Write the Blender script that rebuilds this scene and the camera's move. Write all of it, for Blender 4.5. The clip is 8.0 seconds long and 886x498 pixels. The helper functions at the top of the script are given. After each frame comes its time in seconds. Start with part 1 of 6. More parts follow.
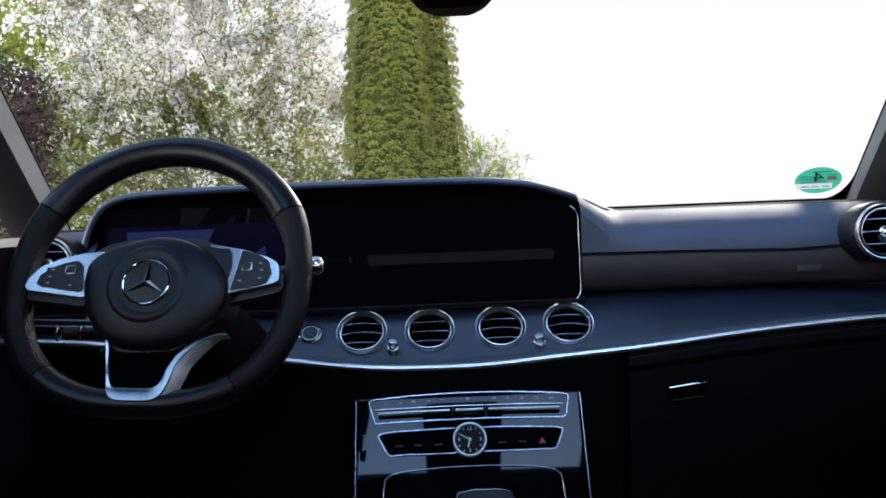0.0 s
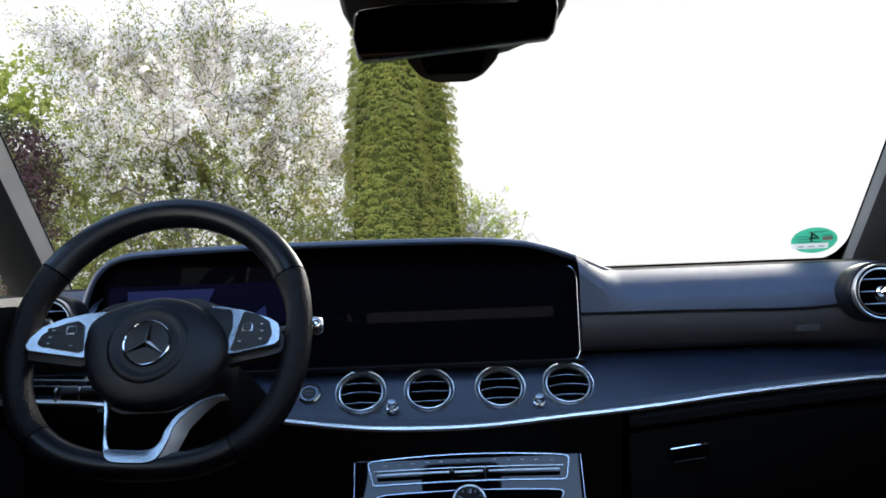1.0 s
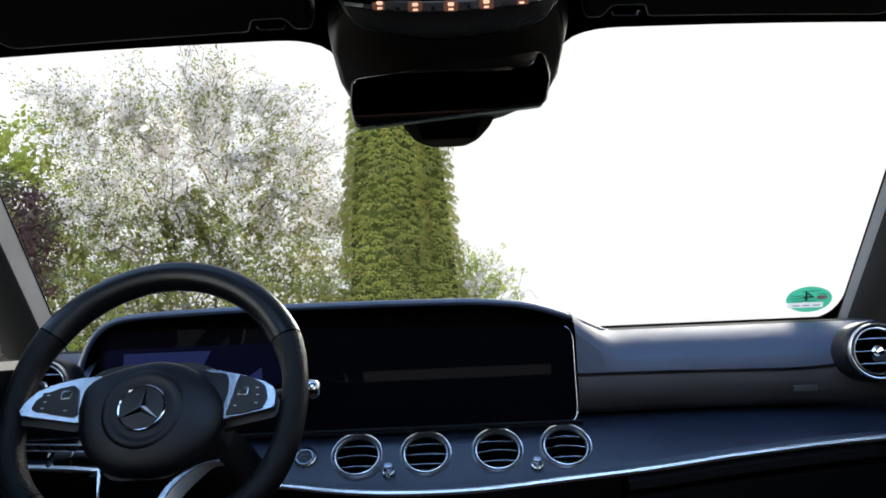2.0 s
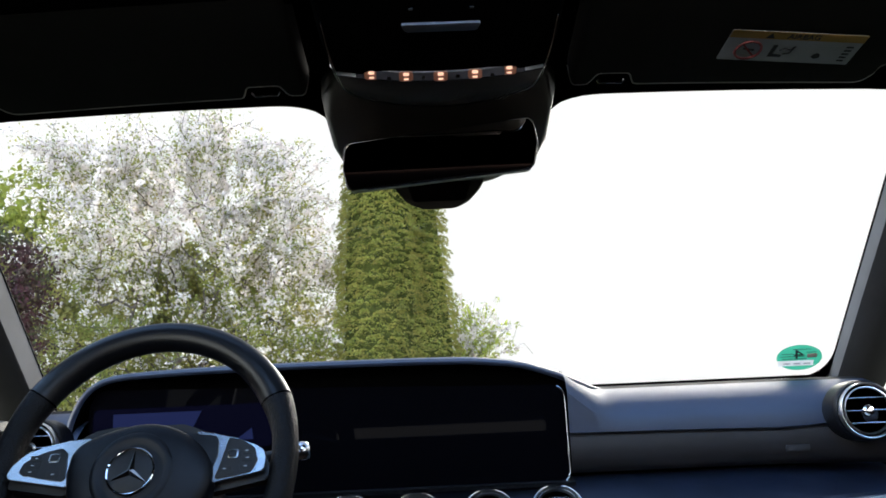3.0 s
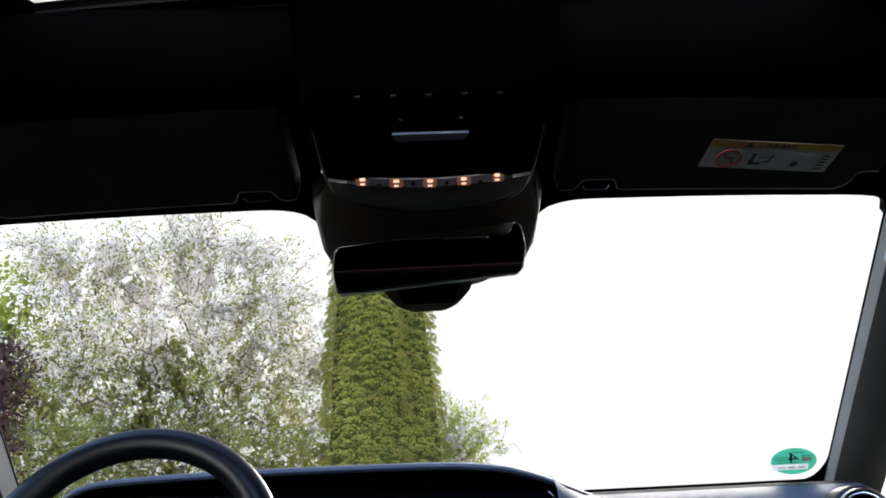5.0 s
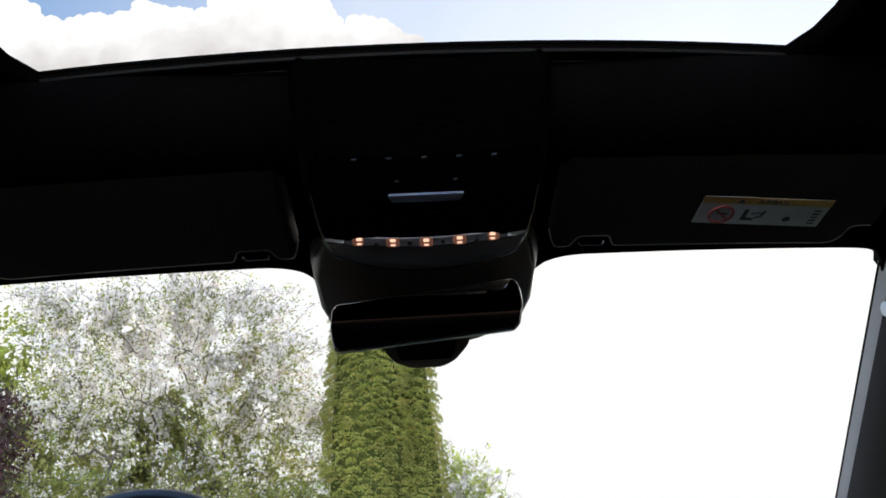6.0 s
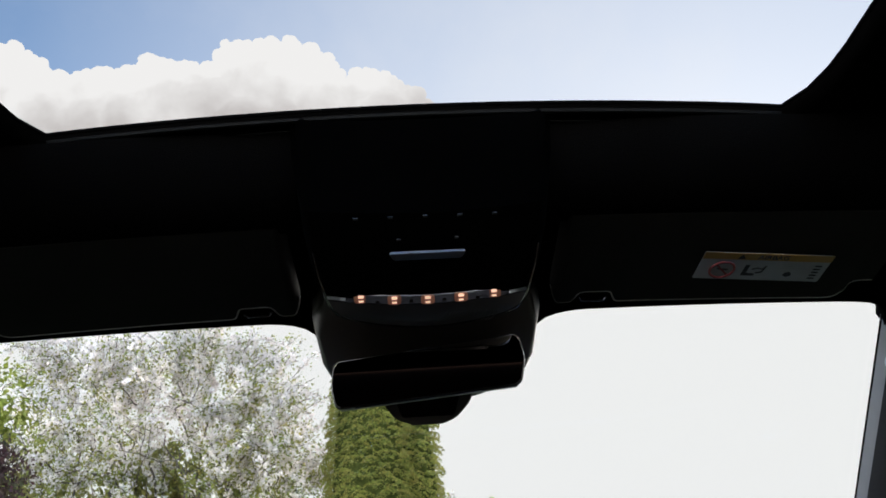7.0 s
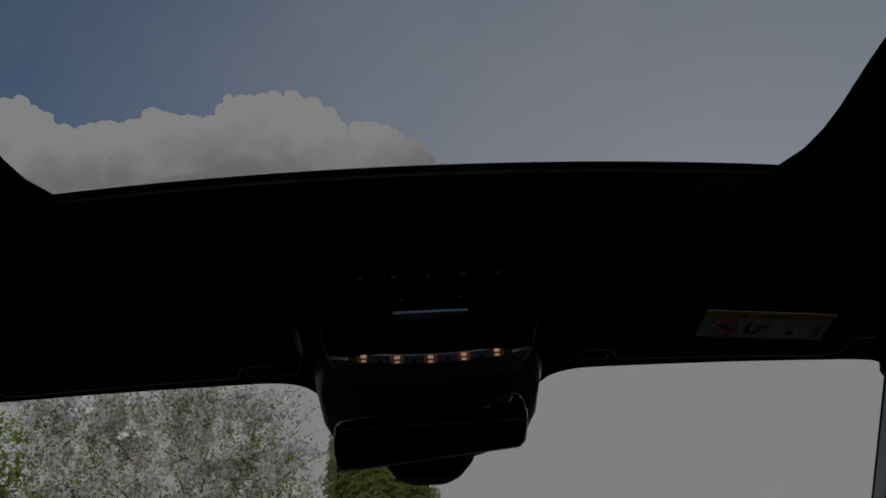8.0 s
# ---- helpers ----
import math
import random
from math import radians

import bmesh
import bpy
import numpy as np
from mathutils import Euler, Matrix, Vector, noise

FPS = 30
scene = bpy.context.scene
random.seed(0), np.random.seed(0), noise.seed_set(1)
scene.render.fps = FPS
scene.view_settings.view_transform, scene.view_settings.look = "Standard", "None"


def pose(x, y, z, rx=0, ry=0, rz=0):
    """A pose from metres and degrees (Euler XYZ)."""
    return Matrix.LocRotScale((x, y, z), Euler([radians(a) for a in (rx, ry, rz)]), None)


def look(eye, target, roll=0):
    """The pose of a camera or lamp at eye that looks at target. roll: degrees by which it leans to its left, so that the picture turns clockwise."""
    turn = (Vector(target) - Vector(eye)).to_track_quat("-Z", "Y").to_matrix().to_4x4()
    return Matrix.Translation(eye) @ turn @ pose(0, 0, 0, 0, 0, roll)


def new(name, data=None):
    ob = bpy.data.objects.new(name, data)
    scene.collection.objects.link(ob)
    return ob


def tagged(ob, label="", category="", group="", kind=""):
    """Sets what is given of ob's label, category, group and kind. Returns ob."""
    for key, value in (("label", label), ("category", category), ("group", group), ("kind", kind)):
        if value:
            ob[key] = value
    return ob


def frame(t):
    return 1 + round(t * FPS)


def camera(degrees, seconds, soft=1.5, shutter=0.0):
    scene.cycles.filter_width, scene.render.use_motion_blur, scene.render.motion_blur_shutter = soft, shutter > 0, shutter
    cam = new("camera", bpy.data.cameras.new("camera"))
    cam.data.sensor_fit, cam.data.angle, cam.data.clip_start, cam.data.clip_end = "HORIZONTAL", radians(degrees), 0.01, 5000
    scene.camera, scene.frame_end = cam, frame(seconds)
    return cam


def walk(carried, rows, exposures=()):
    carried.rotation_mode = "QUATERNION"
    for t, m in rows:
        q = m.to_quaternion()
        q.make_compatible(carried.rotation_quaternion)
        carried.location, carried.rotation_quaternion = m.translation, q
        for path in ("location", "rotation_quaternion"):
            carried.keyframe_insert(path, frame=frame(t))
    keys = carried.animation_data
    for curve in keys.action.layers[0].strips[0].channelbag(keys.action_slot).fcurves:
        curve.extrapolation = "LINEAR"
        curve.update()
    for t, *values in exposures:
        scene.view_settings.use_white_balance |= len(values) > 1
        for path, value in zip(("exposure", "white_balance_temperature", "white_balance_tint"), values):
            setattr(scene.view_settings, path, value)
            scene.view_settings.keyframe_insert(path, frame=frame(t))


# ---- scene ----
cam = camera(58.5, 8.0, soft=1.7)
PATH = [
    (0.0, (-0.0242, -0.0001, 0.9388), (-0.0280, 0.9987, 0.8908), -2.27),
    (0.5, (-0.0235, -0.0059, 0.9427), (-0.0261, 0.9940, 0.9300), -2.29),
    (1.0, (-0.0251, -0.0079, 0.9440), (-0.0246, 0.9919, 0.9673), -2.23),
    (1.5, (-0.0249, -0.0103, 0.9466), (-0.0216, 0.9880, 1.0056), -2.33),
    (3.0, (-0.0184, -0.0278, 0.9602), (-0.0017, 0.9593, 1.1199), -2.56),
    (3.5, (-0.0191, -0.0301, 0.9609), (0.0048, 0.9513, 1.1514), -2.51),
    (4.0, (-0.0199, -0.0294, 0.9626), (0.0102, 0.9456, 1.1828), -2.53),
    (4.5, (-0.0203, -0.0292, 0.9642), (0.0142, 0.9386, 1.2135), -2.55),
    (6.0, (-0.0149, -0.0423, 0.9783), (0.0237, 0.9000, 1.3107), -3.34),
    (6.5, (-0.0136, -0.0455, 0.9820), (0.0252, 0.8862, 1.3431), -3.43),
    (7.0, (-0.0142, -0.0480, 0.9855), (0.0249, 0.8719, 1.3755), -3.59),
    (7.5, (-0.0145, -0.0529, 0.9893), (0.0249, 0.8548, 1.4072), -3.73),
    (8.0, (-0.0168, -0.0547, 0.9908), (0.0252, 0.8375, 1.4404), -3.77),
]
FADE = [(0.0, 0.0), (6.7, 0.0), (7.0, -0.25), (7.2, -0.48), (7.5, -0.96), (7.8, -1.70), (8.0, -2.28)]
walk(cam, [(t, look(eye, target, roll)) for t, eye, target, roll in PATH], FADE)

# ---- sky and sun ----
SUN_EL, SUN_AZ = radians(19), radians(23)  # azimuth from +y towards +x
world = bpy.data.worlds.new("sky")
scene.world = world
world.use_nodes = True
wn, wl = world.node_tree.nodes, world.node_tree.links
wn.clear()


def wnode(kind, **values):
    n = wn.new(kind)
    for k, v in values.items():
        n.inputs[k].default_value = v
    return n


sky = wn.new("ShaderNodeTexSky")
sky.sky_type, sky.sun_disc = "NISHITA", False
sky.sun_elevation, sky.sun_rotation = SUN_EL, SUN_AZ
sky.dust_density, sky.air_density, sky.ozone_density = 0.4, 1.2, 4.0
gain = wn.new("ShaderNodeVectorMath")
gain.operation = "SCALE"
wl.new(sky.outputs[0], gain.inputs[0])
# thin bright haze that thickens to the horizon and round the sun
geo = wn.new("ShaderNodeTexCoord")
sep = wn.new("ShaderNodeSeparateXYZ")
wl.new(geo.outputs["Generated"], sep.inputs[0])
low = wn.new("ShaderNodeMapRange")
low.interpolation_type = "SMOOTHSTEP"
for k, v in (("From Min", 0.36), ("From Max", 0.50), ("To Min", 1.0), ("To Max", 0.08)):
    low.inputs[k].default_value = v
wl.new(sep.outputs["Z"], low.inputs["Value"])
dot = wn.new("ShaderNodeVectorMath")
dot.operation = "DOT_PRODUCT"
dot.inputs[1].default_value = (math.sin(SUN_AZ) * math.cos(SUN_EL), math.cos(SUN_AZ) * math.cos(SUN_EL), math.sin(SUN_EL))
wl.new(geo.outputs["Generated"], dot.inputs[0])
away = wn.new("ShaderNodeMapRange")  # the clear sky is strongest opposite the sun
away.interpolation_type = "SMOOTHSTEP"
for k, v in (("From Min", 0.0), ("From Max", 0.58), ("To Min", 1.75), ("To Max", 0.20)):
    away.inputs[k].default_value = v
wl.new(dot.outputs["Value"], away.inputs["Value"])
wl.new(away.outputs[0], gain.inputs["Scale"])
glow = wn.new("ShaderNodeMapRange")
glow.interpolation_type = "LINEAR"
for k, v in (("From Min", 0.60), ("From Max", 1.0), ("To Min", 0.0), ("To Max", 0.66)):
    glow.inputs[k].default_value = v
wl.new(dot.outputs["Value"], glow.inputs["Value"])
wisps = wnode("ShaderNodeTexNoise", Scale=3.0, Detail=6.0, Roughness=0.6)
wl.new(geo.outputs["Generated"], wisps.inputs["Vector"])
both = wn.new("ShaderNodeMath")
both.operation = "MAXIMUM"
wl.new(low.outputs[0], both.inputs[0])
wl.new(glow.outputs[0], both.inputs[1])
spread = wn.new("ShaderNodeMath")
spread.operation, spread.use_clamp = "MULTIPLY_ADD", True
spread.inputs[1].default_value, spread.inputs[2].default_value = 0.45, -0.21
wl.new(wisps.outputs["Fac"], spread.inputs[0])
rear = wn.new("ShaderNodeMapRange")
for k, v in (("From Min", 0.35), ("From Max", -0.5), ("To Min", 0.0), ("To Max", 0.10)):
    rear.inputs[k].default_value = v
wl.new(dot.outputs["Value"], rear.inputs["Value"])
round_ = wn.new("ShaderNodeMath")
round_.operation = "MAXIMUM"
wl.new(both.outputs[0], round_.inputs[0])
bank = wn.new("ShaderNodeMapRange")  # the raised haze stands low, the zenith is clear
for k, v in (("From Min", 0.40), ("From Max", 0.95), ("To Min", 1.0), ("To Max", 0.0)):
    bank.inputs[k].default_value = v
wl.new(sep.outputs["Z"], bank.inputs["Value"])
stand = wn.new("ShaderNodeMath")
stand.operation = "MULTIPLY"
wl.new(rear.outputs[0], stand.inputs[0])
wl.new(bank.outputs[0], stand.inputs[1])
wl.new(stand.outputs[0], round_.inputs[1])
veil = wn.new("ShaderNodeMath")
veil.operation, veil.use_clamp = "ADD", True
wl.new(round_.outputs[0], veil.inputs[0])
wl.new(spread.outputs[0], veil.inputs[1])
mix = wn.new("ShaderNodeMix")
mix.data_type = "RGBA"
# haze raised out of view opposite the sun, to light trees and cabin
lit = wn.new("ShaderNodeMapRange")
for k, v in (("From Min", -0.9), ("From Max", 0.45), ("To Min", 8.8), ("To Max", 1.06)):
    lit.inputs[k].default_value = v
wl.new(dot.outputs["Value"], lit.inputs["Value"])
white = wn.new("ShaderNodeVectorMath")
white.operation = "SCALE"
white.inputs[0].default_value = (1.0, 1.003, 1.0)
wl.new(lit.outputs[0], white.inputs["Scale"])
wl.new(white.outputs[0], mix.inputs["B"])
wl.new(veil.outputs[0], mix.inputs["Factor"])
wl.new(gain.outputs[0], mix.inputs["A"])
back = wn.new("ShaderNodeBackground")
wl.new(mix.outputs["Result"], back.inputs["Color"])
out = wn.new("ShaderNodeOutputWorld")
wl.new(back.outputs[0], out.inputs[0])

sun = new("sun", bpy.data.lights.new("sun", "SUN"))
sun.data.energy, sun.data.angle, sun.data.color = 3.4, radians(28), (1.0, 0.95, 0.86)
sun.matrix_world = look((0, 0, 0), (-math.sin(SUN_AZ) * math.cos(SUN_EL), -math.cos(SUN_AZ) * math.cos(SUN_EL), -math.sin(SUN_EL)))


# ---- materials ----
def material(name, colour, rough=0.5, metal=0.0, grain=0.0, grain_size=0.002, mottle=0.15, mottle_size=0.08, spec=0.5,
             coat=0.0, emit=None, by_island=0.0, emit_tint=False):
    """Principled surface with mottling at a large scale and bump at a fine one; sizes in metres."""
    m = bpy.data.materials.new(name)
    m.use_nodes = True
    nodes, links = m.node_tree.nodes, m.node_tree.links
    bsdf = nodes["Principled BSDF"]
    bsdf.inputs["Roughness"].default_value = rough
    bsdf.inputs["Metallic"].default_value = metal
    bsdf.inputs["Specular IOR Level"].default_value = spec
    bsdf.inputs["Coat Weight"].default_value = coat
    bsdf.inputs["Coat Roughness"].default_value = 0.03
    place = nodes.new("ShaderNodeTexCoord")
    blot = nodes.new("ShaderNodeTexNoise")
    blot.inputs["Scale"].default_value, blot.inputs["Detail"].default_value = 1 / mottle_size, 5
    links.new(place.outputs["Object"], blot.inputs["Vector"])
    ramp = nodes.new("ShaderNodeMapRange")
    for k, v in (("From Min", 0.3), ("From Max", 0.7), ("To Min", 1 - mottle), ("To Max", 1 + mottle)):
        ramp.inputs[k].default_value = v
    links.new(blot.outputs["Fac"], ramp.inputs["Value"])
    value = ramp.outputs[0]
    if by_island:
        info = nodes.new("ShaderNodeNewGeometry")
        own = nodes.new("ShaderNodeMapRange")
        own.inputs["To Min"].default_value, own.inputs["To Max"].default_value = 1 - by_island, 1 + by_island
        links.new(info.outputs["Random Per Island"], own.inputs["Value"])
        times = nodes.new("ShaderNodeMath")
        times.operation = "MULTIPLY"
        links.new(value, times.inputs[0])
        links.new(own.outputs[0], times.inputs[1])
        value = times.outputs[0]
    tint = nodes.new("ShaderNodeVectorMath")
    tint.operation = "SCALE"
    tint.inputs[0].default_value = colour
    links.new(value, tint.inputs["Scale"])
    links.new(tint.outputs[0], bsdf.inputs["Base Color"])
    if grain:
        fine = nodes.new("ShaderNodeTexNoise")
        fine.inputs["Scale"].default_value, fine.inputs["Detail"].default_value = 1 / grain_size, 3
        links.new(place.outputs["Object"], fine.inputs["Vector"])
        bump = nodes.new("ShaderNodeBump")
        bump.inputs["Strength"].default_value, bump.inputs["Distance"].default_value = grain, grain_size
        links.new(fine.outputs["Fac"], bump.inputs["Height"])
        links.new(bump.outputs[0], bsdf.inputs["Normal"])
    if emit:
        bsdf.inputs["Emission Color"].default_value = (*emit[:3], 1)
        bsdf.inputs["Emission Strength"].default_value = emit[3]
        if emit_tint:
            links.new(tint.outputs[0], bsdf.inputs["Emission Color"])
    return m


def pane_glass(name, tint=(0.97, 0.98, 0.98), mirror=0.02):
    """Thin clear glass: what lies behind shows through, with a faint gloss on it."""
    m = bpy.data.materials.new(name)
    m.use_nodes = True
    nodes, links = m.node_tree.nodes, m.node_tree.links
    nodes.clear()
    clear, gloss, mixer, end = (nodes.new("ShaderNode" + k) for k in ("BsdfTransparent", "BsdfGlossy", "MixShader", "OutputMaterial"))
    clear.inputs["Color"].default_value = (*tint, 1)
    gloss.inputs["Roughness"].default_value = 0.01
    mixer.inputs[0].default_value = mirror
    links.new(clear.outputs[0], mixer.inputs[1])
    links.new(gloss.outputs[0], mixer.inputs[2])
    links.new(mixer.outputs[0], end.inputs[0])
    return m


PAD_BELOW = material("brown_black_leatherette", (0.028, 0.0255, 0.0265), 0.5, spec=0.4, grain=0.35, grain_size=0.0012, mottle=0.12)
# The blue in these blacks stands for sky reflected in them.
HUB = material("black_hub_leatherette", (0.0030, 0.0036, 0.0056), 0.40, spec=0.32, grain=0.35, grain_size=0.0012, mottle=0.12)
SOFT_PAD = material("sky_tinted_leatherette", (0.017, 0.029, 0.060), 0.52, spec=0.8, grain=0.35, grain_size=0.0012, mottle=0.12)
LEATHER = material("black_nappa_leather", (0.0022, 0.0026, 0.004), 0.32, spec=0.42, grain=0.16, grain_size=0.0010, mottle=0.15)
PERFORATED = material("perforated_leather", (0.0038, 0.004, 0.005), 0.46, spec=0.2, grain=0.6, grain_size=0.0024, mottle=0.1)
TRIM_WOOD = material("dark_open_pore_trim", (0.0115, 0.0165, 0.031), 0.28, spec=0.6, grain=0.3, grain_size=0.0020, mottle=0.2, mottle_size=0.03)
PLASTIC = material("black_plastic", (0.004, 0.004, 0.0045), 0.5, grain=0.2, grain_size=0.0008)
# Near-black for trim; in recesses its colour also stands for shade.
DEEP = material("black_trim_and_recess_shade", (0.0015, 0.0015, 0.0015), 0.95, spec=0.005)
GLOSS = material("piano_black", (0.002, 0.002, 0.003), 0.03, mottle=0.05, spec=0.36)
SCREEN = material("black_screen_glass", (0.002, 0.002, 0.003), 0.02, mottle=0.05, spec=0.012)
CHROME = material("chrome", (0.80, 0.81, 0.83), 0.10, 1.0, mottle=0.05)
SATIN = material("satin_silver", (0.47, 0.505, 0.55), 0.26, 1.0, grain=0.1, grain_size=0.0006, mottle=0.06)
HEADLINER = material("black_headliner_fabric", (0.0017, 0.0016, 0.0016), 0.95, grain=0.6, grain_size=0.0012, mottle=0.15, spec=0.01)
REAR_SHADE = material("console_rear_shade", (0.0006, 0.0006, 0.0006), 1.0, grain=0.4, grain_size=0.001, mottle=0.2, spec=0.0)
RIM_LIGHT = material("pale_rim_light", (0.45, 0.42, 0.39), 0.7)
# the warm tint copies brownish lens haze lying over the visors
VISOR = material("dark_grey_visor_fabric", (0.021, 0.019, 0.0175), 0.85, grain=0.5, grain_size=0.0012, mottle=0.12, spec=0.08)
# Pillar cloth in a shaded and a lit copy; the light is in the colour.
PILLAR = material("pillar_shaded_fabric", (0.024, 0.023, 0.024), 0.85, grain=0.5, grain_size=0.0012, mottle=0.1, spec=0.2)
PILLAR_LIT = material("pillar_lit_fabric", (0.20, 0.195, 0.192), 0.7, grain=0.3, grain_size=0.001, mottle=0.08, spec=0.3)
MIRROR = material("dimmed_mirror_glass", (0.40, 0.34, 0.32), 0.01, 1.0, mottle=0.02)
SPOKE = material("pale_satin_metal", (0.62, 0.64, 0.66), 0.55, 1.0, mottle=0.05)
RING = material("brushed_ring_metal", (0.80, 0.795, 0.79), 0.33, 1.0, mottle=0.05)
PRINT = material("pale_print", (0.70, 0.71, 0.73), 0.5)
LAMP_LENS = material("warm_lamp", (0.6, 0.4, 0.25), 0.2, emit=(1.0, 0.60, 0.44, 1.1))
LENS_STRIP = material("clear_lamp_strip", (0.05, 0.05, 0.06), 0.15)
READ_LENS = material("pale_lens", (0.11, 0.12, 0.15), 0.2, 0.3)
DISPLAY = material("display_dark_blue", (0.003, 0.003, 0.006), 0.4, spec=0.0, emit=(0.03, 0.03, 0.16, 0.035))
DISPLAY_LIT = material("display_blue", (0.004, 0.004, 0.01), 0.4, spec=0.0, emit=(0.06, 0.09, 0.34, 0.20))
LAMP_BODY = material("lamp_reflector", (0.16, 0.08, 0.05), 0.3, emit=(1.0, 0.34, 0.20, 0.06))
DIM_MARK = material("dim_key_marking", (0.008, 0.0075, 0.007), 0.6)
SATIN_DARK = material("dark_satin_metal", (0.24, 0.235, 0.235), 0.25, 1.0)
WHITE_GREY = material("grey_print", (0.40, 0.41, 0.43), 0.6)
INK_SOFT = material("dark_green_print", (0.02, 0.12, 0.08), 0.6)
STAMP = material("pinkish_stamp", (0.45, 0.35, 0.33), 0.6)
FILM_WHITE = material("white_film", (0.80, 0.81, 0.80), 0.6, emit=None)
PLATE = material("dark_grey_plate", (0.045, 0.045, 0.047), 0.6)
# darker copy of the black plastic, with deep shade set in its colour
LOWER = material("black_trim_shaded", (0.0014, 0.0013, 0.0013), 0.6, grain=0.2, grain_size=0.0008, spec=0.12)
# black plastic; its brown imitates lens flare haze
COVER = material("hazed_black_plastic", (0.024, 0.019, 0.0165), 0.45, grain=0.2, grain_size=0.0008, spec=0.3)
NOSE = material("grey_ribbed_plastic", (0.075, 0.072, 0.07), 0.35, mottle=0.1)
CABIN = material("dark_brown_cabin_trim", (0.022, 0.014, 0.011), 0.8, mottle=0.3, mottle_size=0.3, spec=0.1)
SCUTTLE = material("matt_black_scuttle", (0.010, 0.0105, 0.012), 0.85, grain=0.3, grain_size=0.001, spec=0.1)
CLEAR = pane_glass("windscreen_glass")
SIDE_GLASS = pane_glass("side_window_glass", (0.42, 0.44, 0.43), 0.03)
DIM_GLASS = pane_glass("reflection_cutting_glass", (0.14, 0.14, 0.14), 0.03)
TINTED = pane_glass("tinted_rear_glass", (0.80, 0.77, 0.74), 0.02)


# ---- mesh helpers ----
def mesh_from(name, verts, faces, mat, smooth=True):
    me = bpy.data.meshes.new(name)
    me.from_pydata([tuple(v) for v in verts], [], faces)
    me.materials.append(mat)
    if smooth:
        me.polygons.foreach_set("use_smooth", [True] * len(me.polygons))
        me.set_sharp_from_angle(angle=radians(35))
    me.update()
    return me


def part(name, bm, mat, parent, label="", smooth=True, sharp=35):
    """One mesh object from a bmesh (or a ready mesh) under a thing or part. Coordinates are the place's own."""
    if isinstance(bm, bpy.types.Mesh):
        me = bm
    else:
        bmesh.ops.recalc_face_normals(bm, faces=bm.faces)
        me = bpy.data.meshes.new(name)
        bm.to_mesh(me)
        bm.free()
        me.materials.append(mat)
        if smooth:
            me.polygons.foreach_set("use_smooth", [True] * len(me.polygons))
            me.set_sharp_from_angle(angle=radians(sharp))
    ob = new(name, me)
    if parent:
        ob.parent = parent
        ob.matrix_parent_inverse = parent.matrix_basis.inverted()
    if label:
        ob["label"] = label
    return ob


def thing(name, at, label, category, group="", kind=""):
    """An Empty at a thing's base, which its parts hang on."""
    ob = new(name)
    ob.empty_display_size = 0.05
    ob.matrix_basis = Matrix.Translation(at)
    return tagged(ob, label, category, group, kind)


def spline(points, n):
    """n points, evenly spaced along a smooth curve through the given ones."""
    p = np.array(points, float)
    q = np.vstack([2 * p[0] - p[1], p, 2 * p[-1] - p[-2]])
    outp = []
    for i in range(1, len(q) - 2):
        for s in np.linspace(0, 1, 16, endpoint=False):
            a, b, c, d = q[i - 1], q[i], q[i + 1], q[i + 2]
            outp.append(0.5 * (2 * b + (c - a) * s + (2 * a - 5 * b + 4 * c - d) * s * s + (3 * b - a - 3 * c + d) * s ** 3))
    outp.append(p[-1])
    outp = np.array(outp)
    run = np.r_[0, np.cumsum(np.linalg.norm(np.diff(outp, axis=0), axis=1))]
    want = np.linspace(0, run[-1], n)
    return np.stack([np.interp(want, run, outp[:, k]) for k in range(p.shape[1])], 1)


def loft(bm, rows, closed=False, caps=False):
    """A skin over rows of points, all of one length. closed: each row is a ring."""
    vs = [[bm.verts.new(p) for p in row] for row in rows]
    n = len(vs[0])
    for a, b in zip(vs, vs[1:]):
        for i in range(n if closed else n - 1):
            j = (i + 1) % n
            bm.faces.new((a[i], a[j], b[j], b[i]))
    if caps:
        bm.faces.new(vs[0])
        bm.faces.new(list(reversed(vs[-1])))
    return bm


def sweep(bm, path, section, closed=False, up=(0, 0, 1)):
    """Draw a section (list of (side, up) offsets, or one per path point) along a path."""
    path = [Vector(p) for p in path]
    n, rows = len(path), []
    for i, p in enumerate(path):
        a = path[i - 1] if i or closed else path[0]
        b = path[(i + 1) % n] if i < n - 1 or closed else path[-1]
        ahead = (b - a).normalized()
        side = ahead.cross(Vector(up)).normalized()
        top = side.cross(ahead)
        sec = section[i] if isinstance(section[0][0], (tuple, list)) else section
        rows.append([p + side * s + top * u for s, u in sec])
    if closed:
        rows.append(rows[0])
        vs = [[bm.verts.new(p) for p in row] for row in rows[:-1]]
        vs.append(vs[0])
        m = len(section) if not isinstance(section[0][0], (tuple, list)) else len(section[0])
        for a, b in zip(vs, vs[1:]):
            for i in range(m):
                bm.faces.new((a[i], a[(i + 1) % m], b[(i + 1) % m], b[i]))
        return bm
    return loft(bm, rows, closed=True, caps=True)


def ring_section(r, n=10, squash=1.0):
    return [(r * math.cos(2 * math.pi * k / n), squash * r * math.sin(2 * math.pi * k / n)) for k in range(n)]


def tube(path, r, closed=False, n=10, up=(0, 0, 1)):
    return sweep(bmesh.new(), path, ring_section(r, n), closed, up)


